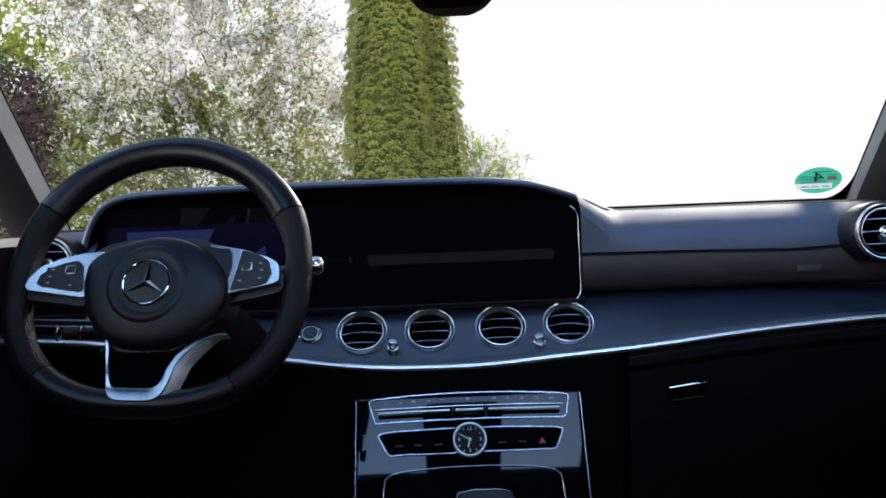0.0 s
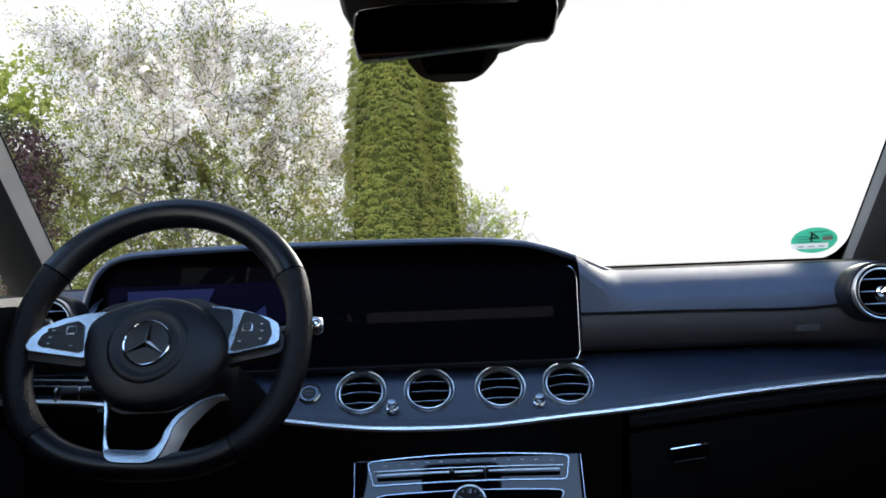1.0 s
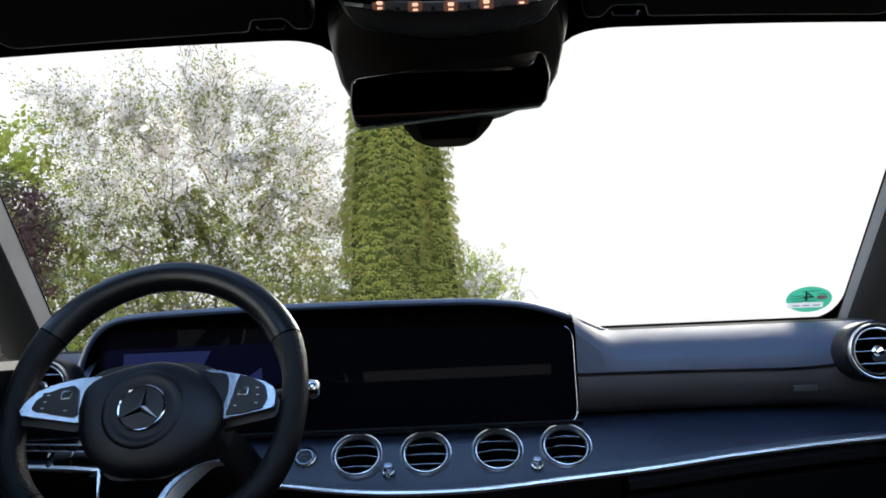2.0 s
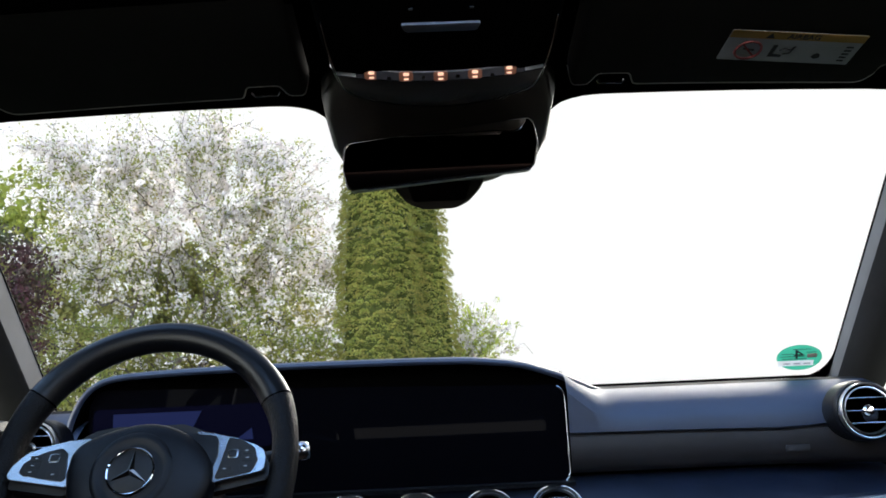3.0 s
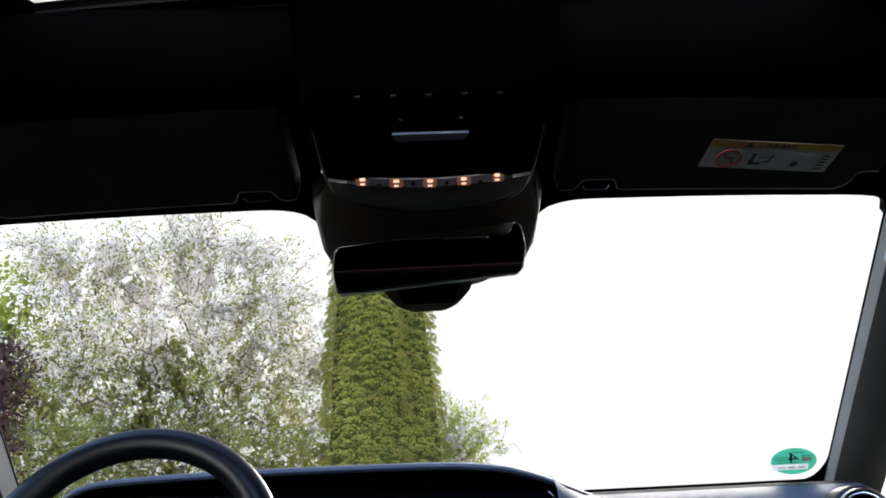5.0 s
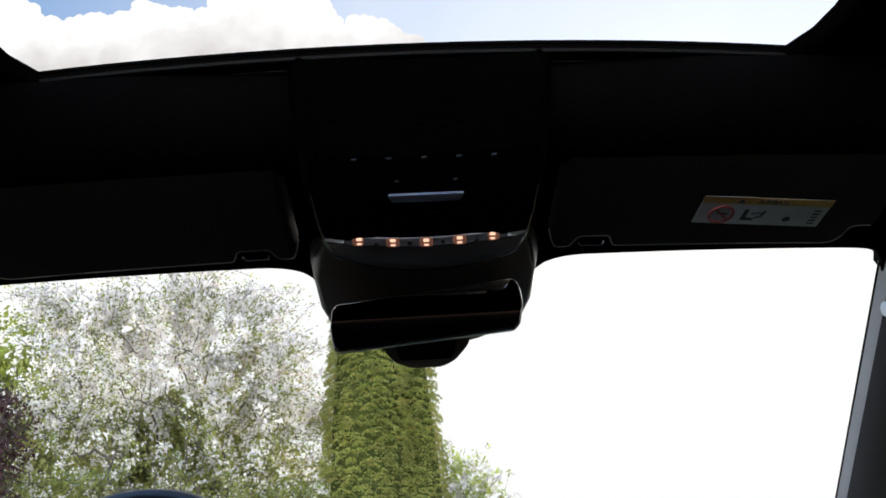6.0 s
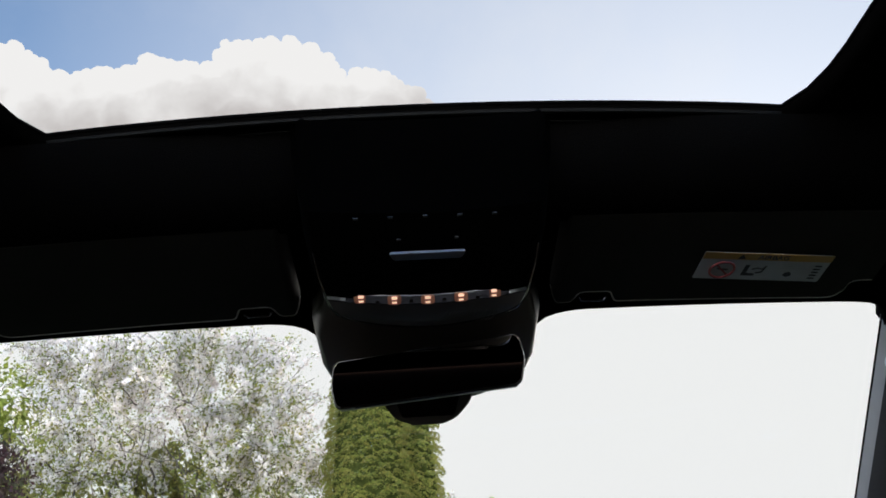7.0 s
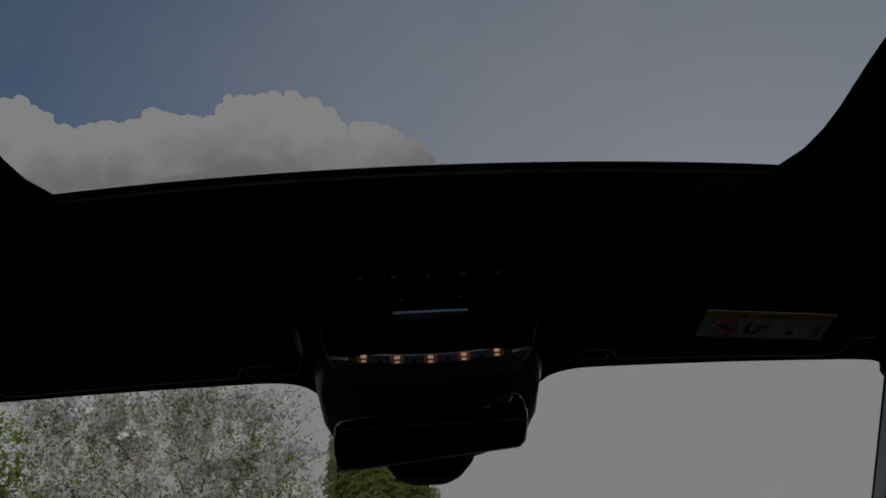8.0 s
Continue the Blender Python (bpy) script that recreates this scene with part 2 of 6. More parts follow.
def lathe(profile, at, axis, n=40, bm=None):
    """Turn a profile of (radius, height along axis) round an axis through at."""
    bm = bm or bmesh.new()
    turn = Vector(axis).normalized().to_track_quat("Z", "Y").to_matrix()
    rows = [[Vector(at) + turn @ Vector((r * math.cos(2 * math.pi * k / n), r * math.sin(2 * math.pi * k / n), h)) for k in range(n)] for r, h in profile]
    loft(bm, rows, closed=True)
    for k in (0, -1):
        if profile[k][0] < 0.003:
            bmesh.ops.remove_doubles(bm, verts=[v for v in bm.verts if (v.co - Vector(at) - turn @ Vector((0, 0, profile[k][1]))).length < 0.0035 + profile[k][0]], dist=0.008)
    return bm


def block(size, at=(0, 0, 0), turn=None, bevel=0.002, segments=2):
    """A bevelled block of a size, centred on at, turned by a 3x3 matrix."""
    bm = bmesh.new()
    bmesh.ops.create_cube(bm, size=1)
    bmesh.ops.scale(bm, vec=size, verts=bm.verts)
    if bevel:
        bmesh.ops.bevel(bm, geom=list(bm.edges), offset=bevel, segments=segments, affect="EDGES", profile=0.5)
    m = Matrix.Translation(at) @ (turn.to_4x4() if turn else Matrix.Identity(4))
    bmesh.ops.transform(bm, matrix=m, verts=bm.verts)
    return bm


def slab(outline, frame_of, depth, bevel=0.0):
    """A plate: an outline of (u, v) in the plane of frame_of (a 4x4 whose z is the plate's front), going back by depth."""
    bm = bmesh.new()
    front = [bm.verts.new(frame_of @ Vector((u, v, 0))) for u, v in outline]
    rear = [bm.verts.new(frame_of @ Vector((u, v, -depth))) for u, v in outline]
    top = bm.faces.new(front)
    bm.faces.new(list(reversed(rear)))
    n = len(front)
    for i in range(n):
        bm.faces.new((front[i], rear[i], rear[(i + 1) % n], front[(i + 1) % n]))
    if bevel:
        bmesh.ops.bevel(bm, geom=list(top.edges), offset=bevel, segments=3, affect="EDGES", profile=0.5)
    return bm


def rounded(points, r, n=6):
    """A polygon with rounded corners; r one radius, or one for each corner."""
    outp, m = [], len(points)
    for i in range(m):
        p = Vector(points[i])
        a, b = (Vector(points[i - 1]) - p), (Vector(points[(i + 1) % m]) - p)
        rr = r[i] if isinstance(r, (list, tuple)) else r
        ang = a.angle(b)
        d = min(rr / math.tan(ang / 2), 0.48 * a.length, 0.48 * b.length)
        s, e = p + a.normalized() * d, p + b.normalized() * d
        for k in range(n + 1):
            t = k / n
            outp.append(tuple((1 - t) ** 2 * s + 2 * t * (1 - t) * p + t * t * e))
    return outp


def facing(at, towards, up=(0, 0, 1)):
    """A frame at a place whose z points along towards, with y as near up as it can be."""
    z = Vector(towards).normalized()
    x = Vector(up).cross(z).normalized()
    y = z.cross(x)
    m = Matrix((x, y, z)).transposed().to_4x4()
    m.translation = at
    return m


def scatter(name, verts, faces, places, turns, sizes, mat):
    """Many copies of one small template joined in one mesh. turns: (n, 3, 3)."""
    t = np.array(verts, float)
    allv = (np.einsum("nij,kj->nki", turns, t) * np.asarray(sizes)[:, None, None] + np.asarray(places)[:, None, :]).reshape(-1, 3)
    f = np.array(faces)
    allf = (f[None] + (np.arange(len(places)) * len(t))[:, None, None]).reshape(-1, f.shape[1])
    me = bpy.data.meshes.new(name)
    me.vertices.add(len(allv))
    me.vertices.foreach_set("co", allv.ravel())
    me.loops.add(allf.size)
    me.loops.foreach_set("vertex_index", allf.ravel())
    me.polygons.add(len(allf))
    me.polygons.foreach_set("loop_start", np.arange(len(allf)) * f.shape[1])
    me.materials.append(mat)
    me.update()
    me.validate()
    return me


def random_turns(rng, n):
    q = rng.normal(size=(n, 4))
    q /= np.linalg.norm(q, axis=1, keepdims=True)
    w, x, y, z = q.T
    return np.stack([np.stack([1 - 2 * (y * y + z * z), 2 * (x * y - z * w), 2 * (x * z + y * w)], -1),
                     np.stack([2 * (x * y + z * w), 1 - 2 * (x * x + z * z), 2 * (y * z - x * w)], -1),
                     np.stack([2 * (x * z - y * w), 2 * (y * z + x * w), 1 - 2 * (x * x + y * y)], -1)], 1)


def text_mesh(body, size, at, mat, flip=False, depth=0.0004):
    """A word in the built-in font as a mesh in the plane of the frame at."""
    cu = bpy.data.curves.new("word", "FONT")
    cu.body, cu.size, cu.extrude, cu.align_x, cu.align_y = body, size, depth, "CENTER", "CENTER"
    tmp = new("word", cu)
    me = bpy.data.meshes.new_from_object(tmp.evaluated_get(bpy.context.evaluated_depsgraph_get()))
    bpy.data.objects.remove(tmp)
    me.transform(at @ Matrix.Diagonal((-1 if flip else 1, 1, 1, 1)))
    me.materials.clear()
    me.materials.append(mat)
    return me


# ---- ground and the shell of the car ----
GRASS_SOIL = material("grassy_ground", (0.07, 0.09, 0.03), 0.9, grain=0.8, grain_size=0.05, mottle=0.4, mottle_size=1.5)
bm = bmesh.new()
bmesh.ops.create_grid(bm, x_segments=150, y_segments=150, size=1200)
for v in bm.verts:
    far_ = max(0.0, v.co.xy.length - 16)
    v.co.z = -0.055 * far_ + 1.2 * noise.noise(v.co / 90) * min(1.0, far_ / 60)
ground = part("ground", bm, GRASS_SOIL, None)
tagged(ground, "green grassy ground falling away to the horizon", "ground", kind="structure")

WS_SLOPE = 0.684  # fall of the windscreen for each metre ahead


def screen_z(y):
    return 1.30 - WS_SLOPE * (y - 0.92)


def half_width(y, sx=1):
    """Half the clear width of the windscreen at a depth."""
    return 0.605 + (y - 0.93) * 0.2085 if sx > 0 else 0.619 + (y - 0.93) * 0.186


bm = bmesh.new()
loft(bm, [[(s * (half_width(y, s) + 0.03), y, screen_z(y) + 0.008) for s in np.linspace(-1, 1, 9)] for y in np.linspace(0.885, 1.53, 9)])
glass = part("window_windscreen", bm, CLEAR, None)
glass.visible_shadow = False
tagged(glass, "clear raked windscreen glass of the car", "windscreen", kind="structure")

ROOF_Z, OPEN_BACK = 1.415, -0.16


def roof_z(y):
    """Height of the headliner over the middle of the car."""
    return 1.408 - 0.100 * (max(0.0, y - 0.64) / 0.28) ** 1.3


# outline of the glass roof's opening, seen from above: bowed front edge, sharp corners, waisted sides
FRONT = [(x, 0.6095 + 0.190 * x * x) for x in np.linspace(-0.371, 0.371, 21)]
SIDE = spline([(0.371, 0.6357), (0.386, 0.605), (0.3915, 0.556), (0.388, 0.500), (0.384, 0.42), (0.384, 0.20), (0.384, OPEN_BACK)], 24).tolist()
hole = FRONT + SIDE[1:] + [(-x, y) for x, y in reversed(SIDE[1:])]
rows = []
for s in (0.0, 0.06, 0.25, 0.5, 0.75, 1.0):
    row = []
    for x, y in hole:
        if y > 0.595 and abs(x) < 0.375:
            ox, oy = x * 1.70, 0.865
        else:
            ox, oy = math.copysign(0.64, x), -1.25 + (y - OPEN_BACK) / (0.63 - OPEN_BACK) * 2.115
        px, py = x + (ox - x) * s, y + (oy - y) * s
        fall = 0.045 * (max(0.0, abs(px) - 0.40) / 0.24) ** 1.6
        row.append((px, py, ROOF_Z if s == 0 else roof_z(py) - fall))
    rows.append(row)
bm = loft(bmesh.new(), rows, closed=True)
loft(bm, [[(x, y, ROOF_Z) for x, y in hole], [(x * 1.05, y + 0.022, ROOF_Z + 0.012) for x, y in hole], [(x * 1.12, y + 0.055, ROOF_Z + 0.03) for x, y in hole]], closed=True)
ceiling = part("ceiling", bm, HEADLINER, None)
tagged(ceiling, "black fabric headliner round an open glass roof", "headliner", kind="structure")
sol = ceiling.modifiers.new("thick", "SOLIDIFY")
sol.thickness, sol.offset = 0.004, 1
# unseen panel added in the roof opening, to darken the stack's reflection
tongue = rounded([(-0.115, OPEN_BACK - 0.06), (0.125, OPEN_BACK - 0.06), (0.125, 0.27), (-0.115, 0.27)], [0.01, 0.01, 0.04, 0.04])
beam = part("beam_reflection_block", slab(tongue, facing((0, 0, 1.411), (0, 0, -1), (0, 1, 0)) @ Matrix.Diagonal((-1, 1, 1, 1)), 0.012, 0.004), HEADLINER, None)
tagged(beam, "added black panel that darkens the reflection in the stack", "roof panel", kind="structure")
# rubber edge and blind roller along the front of the opening
for nm, back, up_, r in (("trim_roof_seal", 0.006, 0.0, 0.0030), ("trim_blind_edge", 0.020, -0.0030, 0.0034), ("trim_blind_edge_rear", 0.030, -0.0035, 0.0024)):
    seal = part(nm, tube([(x * 1.0, y + back, ROOF_Z - 0.003 + up_) for x, y in FRONT], r, n=8), LOWER, None)
    tagged(seal, "thin black rubber seal along the glass roof edge", "roof seal", kind="structure")

# sides, floor and tail, closing the cabin behind the front doors
bm = bmesh.new()
for sx in (-1, 1):
    loft(bm, [[(sx * 0.745, y, 0.15) for y in (-1.3, 0.2, 1.25)], [(sx * 0.735, y, 0.80) for y in (-1.3, 0.2, 1.25)], [(sx * 0.715, y, 0.90) for y in (-1.3, 0.2, 1.25)]])
    loft(bm, [[(sx * 0.655, y, 1.285) for y in (-1.3, -0.3, 0.6, 0.88)], [(sx * 0.635, y, 1.375) for y in (-1.3, -0.3, 0.6, 0.88)]])
    for y0, y1 in ((-1.3, -0.95), (-0.05, 0.06)):
        loft(bm, [[(sx * 0.715, y0, 0.90), (sx * 0.715, y1, 0.90)], [(sx * 0.65, y0, 1.30), (sx * 0.65, y1 - 0.05, 1.30)]])
loft(bm, [[(-0.745, -1.3, 0.15), (0.745, -1.3, 0.15)], [(-0.72, -1.3, 1.045), (0.72, -1.3, 1.045)]])
for sx in (-1, 1):
    loft(bm, [[(sx * 0.50, -1.3, 1.02), (sx * 0.72, -1.3, 1.02)], [(sx * 0.50, -1.3, 1.13), (sx * 0.72, -1.3, 1.13)]])
loft(bm, [[(-0.745, -1.3, 0.15), (0.745, -1.3, 0.15)], [(-0.745, 1.5, 0.15), (0.745, 1.5, 0.15)]])
wall = part("wall_cabin", bm, CABIN, None)
sol = wall.modifiers.new("thick", "SOLIDIFY")
sol.thickness = 0.015
tagged(wall, "dark trim closing the cabin behind the front seats", "cabin shell", kind="structure")

lining = part("wall_tailgate", slab([(-0.72, 1.095), (0.72, 1.095), (0.66, 1.42), (-0.66, 1.42)], Matrix(((1, 0, 0, 0), (0, 0, -1, -1.285), (0, 1, 0, 0), (0, 0, 0, 1))), 0.015), CABIN, None)
tagged(lining, "dark brown fabric lining over the rear window", "cabin shell", kind="structure")
rear = part("window_rear", loft(bmesh.new(), [[(-0.55, -1.302, 1.03), (0.55, -1.302, 1.03)], [(-0.55, -1.302, 1.11), (0.55, -1.302, 1.11)]]), TINTED, None)
tagged(rear, "dark tinted rear window of the car", "rear window", kind="structure")

# side panes out of view; their tints are chosen to hold light back
for sx, nm in ((-1, "driver"), (1, "passenger")):
    for y0, y1, end in ((-0.95, -0.05, "_rear"), (0.06, 1.0, "")):
        pane = part("window_" + nm + end, loft(bmesh.new(), [[(sx * 0.712, y0, 0.905), (sx * 0.712, y1, 0.905)], [(sx * 0.652, y0, 1.295), (sx * 0.652, y1 - 0.05, 1.295)]]), DIM_GLASS if end else SIDE_GLASS, None)
        tagged(pane, "rear side window, tint darkened to cut reflections" if end else "side window, tint darkened to cut the light", "side window", kind="structure")

# header band between windscreen and visors, rounded at its ends
for sx, nm in ((-1, "trim_header_driver"), (1, "trim_header_passenger")):
    low_edge = [(0.128, 0.958, 1.262), (0.134, 0.948, 1.274), (0.141, 0.934, 1.287), (0.152, 0.926, 1.2945), (0.172, 0.921, 1.2995)]
    low_edge += [(x, 0.92, 1.3022 - 0.0075 * ((x - 0.2) / 0.35) ** 2) for x in np.linspace(0.20, 0.55, 9)]
    ex = half_width(0.93, sx) - 0.590
    low_edge += [(0.570 + ex, 0.922, 1.2915), (0.583 + ex, 0.930, 1.2860), (0.592 + ex, 0.942, 1.2790), (0.597 + ex, 0.955, 1.2705)]
    base = spline(low_edge, 40)
    mid = [(x, 0.895 if x < 0.56 else y - 0.04, 1.312 if x < 0.56 else z + 0.02) for x, y, z in base]
    top = [(x + (0.02 if x > 0.56 else 0), 0.85, 1.348 - 0.05 * (x / 0.6) ** 2) for x, y, z in base]
    bm = loft(bmesh.new(), [[(sx * x, y + 0.012, z + 0.02) for x, y, z in base], [(sx * x, y, z) for x, y, z in base], [(sx * x, y - 0.004, z - 0.0005) for x, y, z in base], [(sx * x, y, z) for x, y, z in mid], [(sx * x, y, z) for x, y, z in top]])
    header = part(nm, bm, HEADLINER, None)
    tagged(header, "black fabric header over the windscreen", "header trim", kind="structure")

# windscreen pillars
for sx, nm in ((-1, "pillar_driver"), (1, "pillar_passenger")):
    rows = []
    for y in np.linspace(0.86, 1.56, 24):
        x, z = half_width(y, sx), screen_z(y)
        lip = ((0, 0.004, 0.004), (0.0005, -0.025, -0.005), (0.001, -0.048, -0.010), (0.003, -0.053, -0.0115), (0.007, -0.057, -0.0125))
        if sx > 0:  # the passenger's lit strip turns away sooner
            lip = ((0, 0.004, 0.004), (0.0006, -0.013, -0.002), (0.0022, -0.025, -0.005), (0.0055, -0.036, -0.0085), (0.0105, -0.047, -0.0115))
        rows.append([(sx * (x + a), y + b, z + c) for a, b, c in (*lip, (0.022, -0.066, -0.015), (0.045, -0.074, -0.017), (0.066, -0.072, -0.012),
                                                                  (0.085, -0.05, 0.01), (0.085, 0.0, 0.03), (0.03, 0.012, 0.03))])
    pil = part(nm, loft(bmesh.new(), [r[2:8] for r in rows]), PILLAR, None)
    part("lit_strip", loft(bmesh.new(), [r[:3] for r in rows]), PILLAR_LIT, pil, "strip beside the glass, painted pale as lit cloth")
    part("pillar_back", loft(bmesh.new(), [r[7:] + r[:1] for r in rows]), DEEP, pil, "black outer side of the pillar")
    tagged(pil, "dark grey cloth-covered windscreen pillar with a painted lit strip", "pillar", kind="structure")
    if sx > 0:
        part("airbag_disc", lathe([(0.0, 0.0012), (0.0085, 0.0010), (0.0105, 0.0004), (0.0112, -0.001)], (half_width(1.02, 1) + 0.0005, 0.985, screen_z(1.02) - 0.006), (-1, -0.12, -0.1), 28), WHITE_GREY, pil, "small pale airbag disc")
    cr = [(sx * (half_width(y, sx) + 0.0005), y + 0.001, screen_z(y) + 0.003) for y in np.linspace(0.95, 1.52, 12)]
    tagged(part("trim_frit_" + nm[7:], tube(cr, 0.0018, n=6), DEEP, None), "black rubber edge of the windscreen", "windscreen seal", kind="structure")

# black printed corner where the windscreen meets the dashboard, with a rounded inner edge
fillet = spline([(0.6785, 1.275), (0.684, 1.3007), (0.6915, 1.3442), (0.7005, 1.388), (0.7040, 1.4207), (0.6985, 1.4465), (0.686, 1.4605), (0.664, 1.4690), (0.638, 1.4720)], 28)
bm = loft(bmesh.new(), [[(x, y, screen_z(y) + 0.0065) for x, y in fillet], [(x + 0.05 * (1 - k / 27), y + low_, screen_z(y + low_) + 0.0065) for k, (x, y) in enumerate(fillet) for low_ in (0.07 * min(1.0, k / 14, (27 - k) / 9),)]])
tagged(part("trim_frit_corner", bm, DEEP, None), "black printed corner of the windscreen", "windscreen edge", kind="structure")

# door tops
for sx, nm in ((-1, "door_driver"), (1, "door_passenger")):
    rows = [[(sx * x, y, z) for x, z in ((0.735, 0.20), (0.70, 0.55), (0.66, 0.60), (0.66, 0.70), (0.69, 0.76), (0.665, 0.88), (0.645, 0.912), (0.652, 0.924), (0.68, 0.928), (0.72, 0.925))] for y in (-0.3, 0.2, 0.6, 0.9, 1.08)]
    if sx < 0:
        rows.append([(p[0] + 0.006, 1.165, p[2]) for p in rows[-1]])
    door = part(nm, loft(bmesh.new(), rows), PLASTIC, None)
    tagged(door, "black door trim panel of the car", "door panel", kind="structure")
    # added out of view to block the window's reflection in the display
    part("window_block", loft(bmesh.new(), [[(sx * 0.690, y, 0.92), (sx * 0.682, y, 0.99), (sx * 0.672, y, 1.07)] for y in (0.60, 0.85, 1.09)]), DEEP, door, "unseen black panel that keeps window light off the display")
    part("door_strip", tube([(sx * 0.676, y, 0.735) for y in (-0.2, 0.4, 0.9, 1.07)], 0.0025, n=6), SATIN, door, "thin silver strip")
    part("armrest_line", tube([(sx * 0.660, y, 0.66) for y in (0.3, 0.6, 1.05)], 0.0012, n=6), SATIN, door, "thin bright seam")

# ---- dashboard ----
dash = thing("dashboard", (0, 1.25, 0.45), "black leatherette dashboard with wide screen panel and chrome strip", "dashboard")
lip = spline([(-0.612, 1.2565, 0.875), (-0.603, 1.2565, 0.920), (-0.582, 1.2565, 0.960), (-0.548, 1.2565, 0.982), (-0.480, 1.2565, 0.990), (-0.282, 1.2565, 0.9935), (-0.01, 1.2565, 0.9915), (0.080, 1.2565, 0.986), (0.125, 1.259, 0.979),
              (0.178, 1.277, 0.963), (0.216, 1.307, 0.948), (0.252, 1.347, 0.9345), (0.300, 1.41, 0.922)], 90)
rows = []
for i, (x, y0, z) in enumerate(lip):
    a, b = lip[max(i - 1, 0)], lip[min(i + 1, len(lip) - 1)]
    n = Vector((-(b[2] - a[2]), b[0] - a[0])).normalized()
    rows.append([(x + n[0] * off, min(y0 + y, 1.50), z + n[1] * off) for y, off in ((0.075, -0.018), (0.012, -0.0125), (0.0035, -0.0115), (0.0, -0.009), (-0.001, -0.006), (0.0015, -0.002), (0.0095, 0.0), (0.045, 0.0015), (0.105, -0.006), (0.175, -0.026), (0.265, -0.065))])
part("hood_liner", loft(bmesh.new(), [[(p[0], p[1], p[2]) for p in r[:3]] for r in rows]), DEEP, dash, "underside of the hood, shade in the recess painted black")
part("instrument_hood", loft(bmesh.new(), [r[2:] for r in rows]), SOFT_PAD, dash, "black leatherette hood with stitched rim")

SCR = facing((-0.19, 1.268, 0.864), (0, -math.cos(radians(4)), math.sin(radians(4))))
corners = [(-0.385, -0.079), (0.377, -0.079), (0.378, 0.076), (-0.385, 0.100)]
screen = part("screen_panel", slab(rounded(corners, [0.02, 0.022, 0.022, 0.03], 8), SCR, 0.015, 0.0015), SCREEN, dash, "glossy black glass panel of two displays", sharp=12)
rim_path = [SCR @ Vector((0.3565 + 0.023 * math.cos(a), 0.0542 + 0.023 * math.sin(a), 0.0005)) for a in np.linspace(radians(62), 0, 7)]
rim_path += [SCR @ Vector((0.3795, v, 0.0005)) for v in (0.03, -0.03)] + [SCR @ Vector((0.3565 + 0.023 * math.cos(a), -0.0575 + 0.023 * math.sin(a), 0.0005)) for a in np.linspace(0, -math.pi / 2, 9)] + [SCR @ Vector((u, -0.0805, 0.0005)) for u in (0.33, 0.2, 0.0)]
part("bezel", tube(rim_path, 0.0017, False, 8, up=(0, -1, 0.07)), SATIN, screen, "thin silver bezel line")
part("display", slab(rounded([(-0.377, 0.0), (-0.09, 0.0), (-0.09, 0.068), (-0.377, 0.068)], 0.012), SCR @ Matrix.Translation((0, 0, 0.002)), 0.001), DISPLAY, screen, "dim dark blue instrument display")
part("display_field", slab([(-0.345, 0.030), (-0.22, 0.030), (-0.205, 0.060), (-0.345, 0.060)], SCR @ Matrix.Translation((0, 0, 0.0032)), 0.001), DISPLAY_LIT, screen, "lit blue field")
part("display_field", slab([(-0.150, 0.012), (-0.122, 0.012), (-0.124, 0.030)], SCR @ Matrix.Translation((0, 0, 0.0032)), 0.001), DISPLAY_LIT, screen, "lit blue field")
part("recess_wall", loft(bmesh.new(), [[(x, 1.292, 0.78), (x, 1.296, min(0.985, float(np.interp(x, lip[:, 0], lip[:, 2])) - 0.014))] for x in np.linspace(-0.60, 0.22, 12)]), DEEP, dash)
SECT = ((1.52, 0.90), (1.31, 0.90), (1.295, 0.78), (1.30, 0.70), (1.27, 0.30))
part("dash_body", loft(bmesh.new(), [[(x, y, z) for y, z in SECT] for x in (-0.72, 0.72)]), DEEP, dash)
part("cluster_floor", loft(bmesh.new(), [[(x, 1.256, 0.783), (x, 1.25, 0.790), (x, 1.30, 0.794)] for x in np.linspace(-0.60, 0.195, 8)]), PLASTIC, dash)


def pad(xs, side=1):
    """Rolled upper dash: from the scuttle over the top, past the seam, to the recess under it."""
    rows = []
    for x in xs:
        back = 0.045 * max(0.0, (x - 0.45) / 0.25) ** 2
        lift = 0.046 * max(0.0, (0.264 - x) / 0.0665) ** 1.25  # cheek that runs up under the hood
        sec = ((1.54, 0.918), (1.46, 0.930), (1.41, 0.931), (1.36, 0.9275), (1.322, 0.9195), (1.290, 0.9070), (1.268, 0.8915), (1.2575, 0.8770), (1.2555, 0.8640), (1.2625, 0.861), (1.258, 0.8575), (1.2555, 0.845), (1.2565, 0.825),
               (1.262, 0.811), (1.275, 0.800), (1.31, 0.795))
        sag = float(np.interp(x, (0.20, 0.345, 0.45, 0.52, 0.56, 0.61), (0.0005, 0.002, 0.0045, 0.006, 0.0045, 0.0)))
        rows.append([(side * x, y - back, z - sag * max(0.0, 1 - abs(z - 0.861) / 0.03) + (lift * min(1.0, max(0.12, 1.0 - (y - 1.30) / 0.13)) if z > 0.868 else 0.0)) for y, z in sec])
    return rows


def pad_part(xs, side=1):
    rows = pad(xs, side)
    part("upper_pad", loft(bmesh.new(), [r[3:10] for r in rows]), SOFT_PAD, dash, "black stitched leatherette upper pad")
    part("lower_pad", loft(bmesh.new(), [r[9:] for r in rows]), PAD_BELOW, dash, "brown-black leatherette below the seam")
    part("scuttle_panel", loft(bmesh.new(), [r[:4] for r in rows]), SCUTTLE, dash, "matt black panel under the windscreen")


pad_part(np.linspace(0.1915, 0.70, 32))
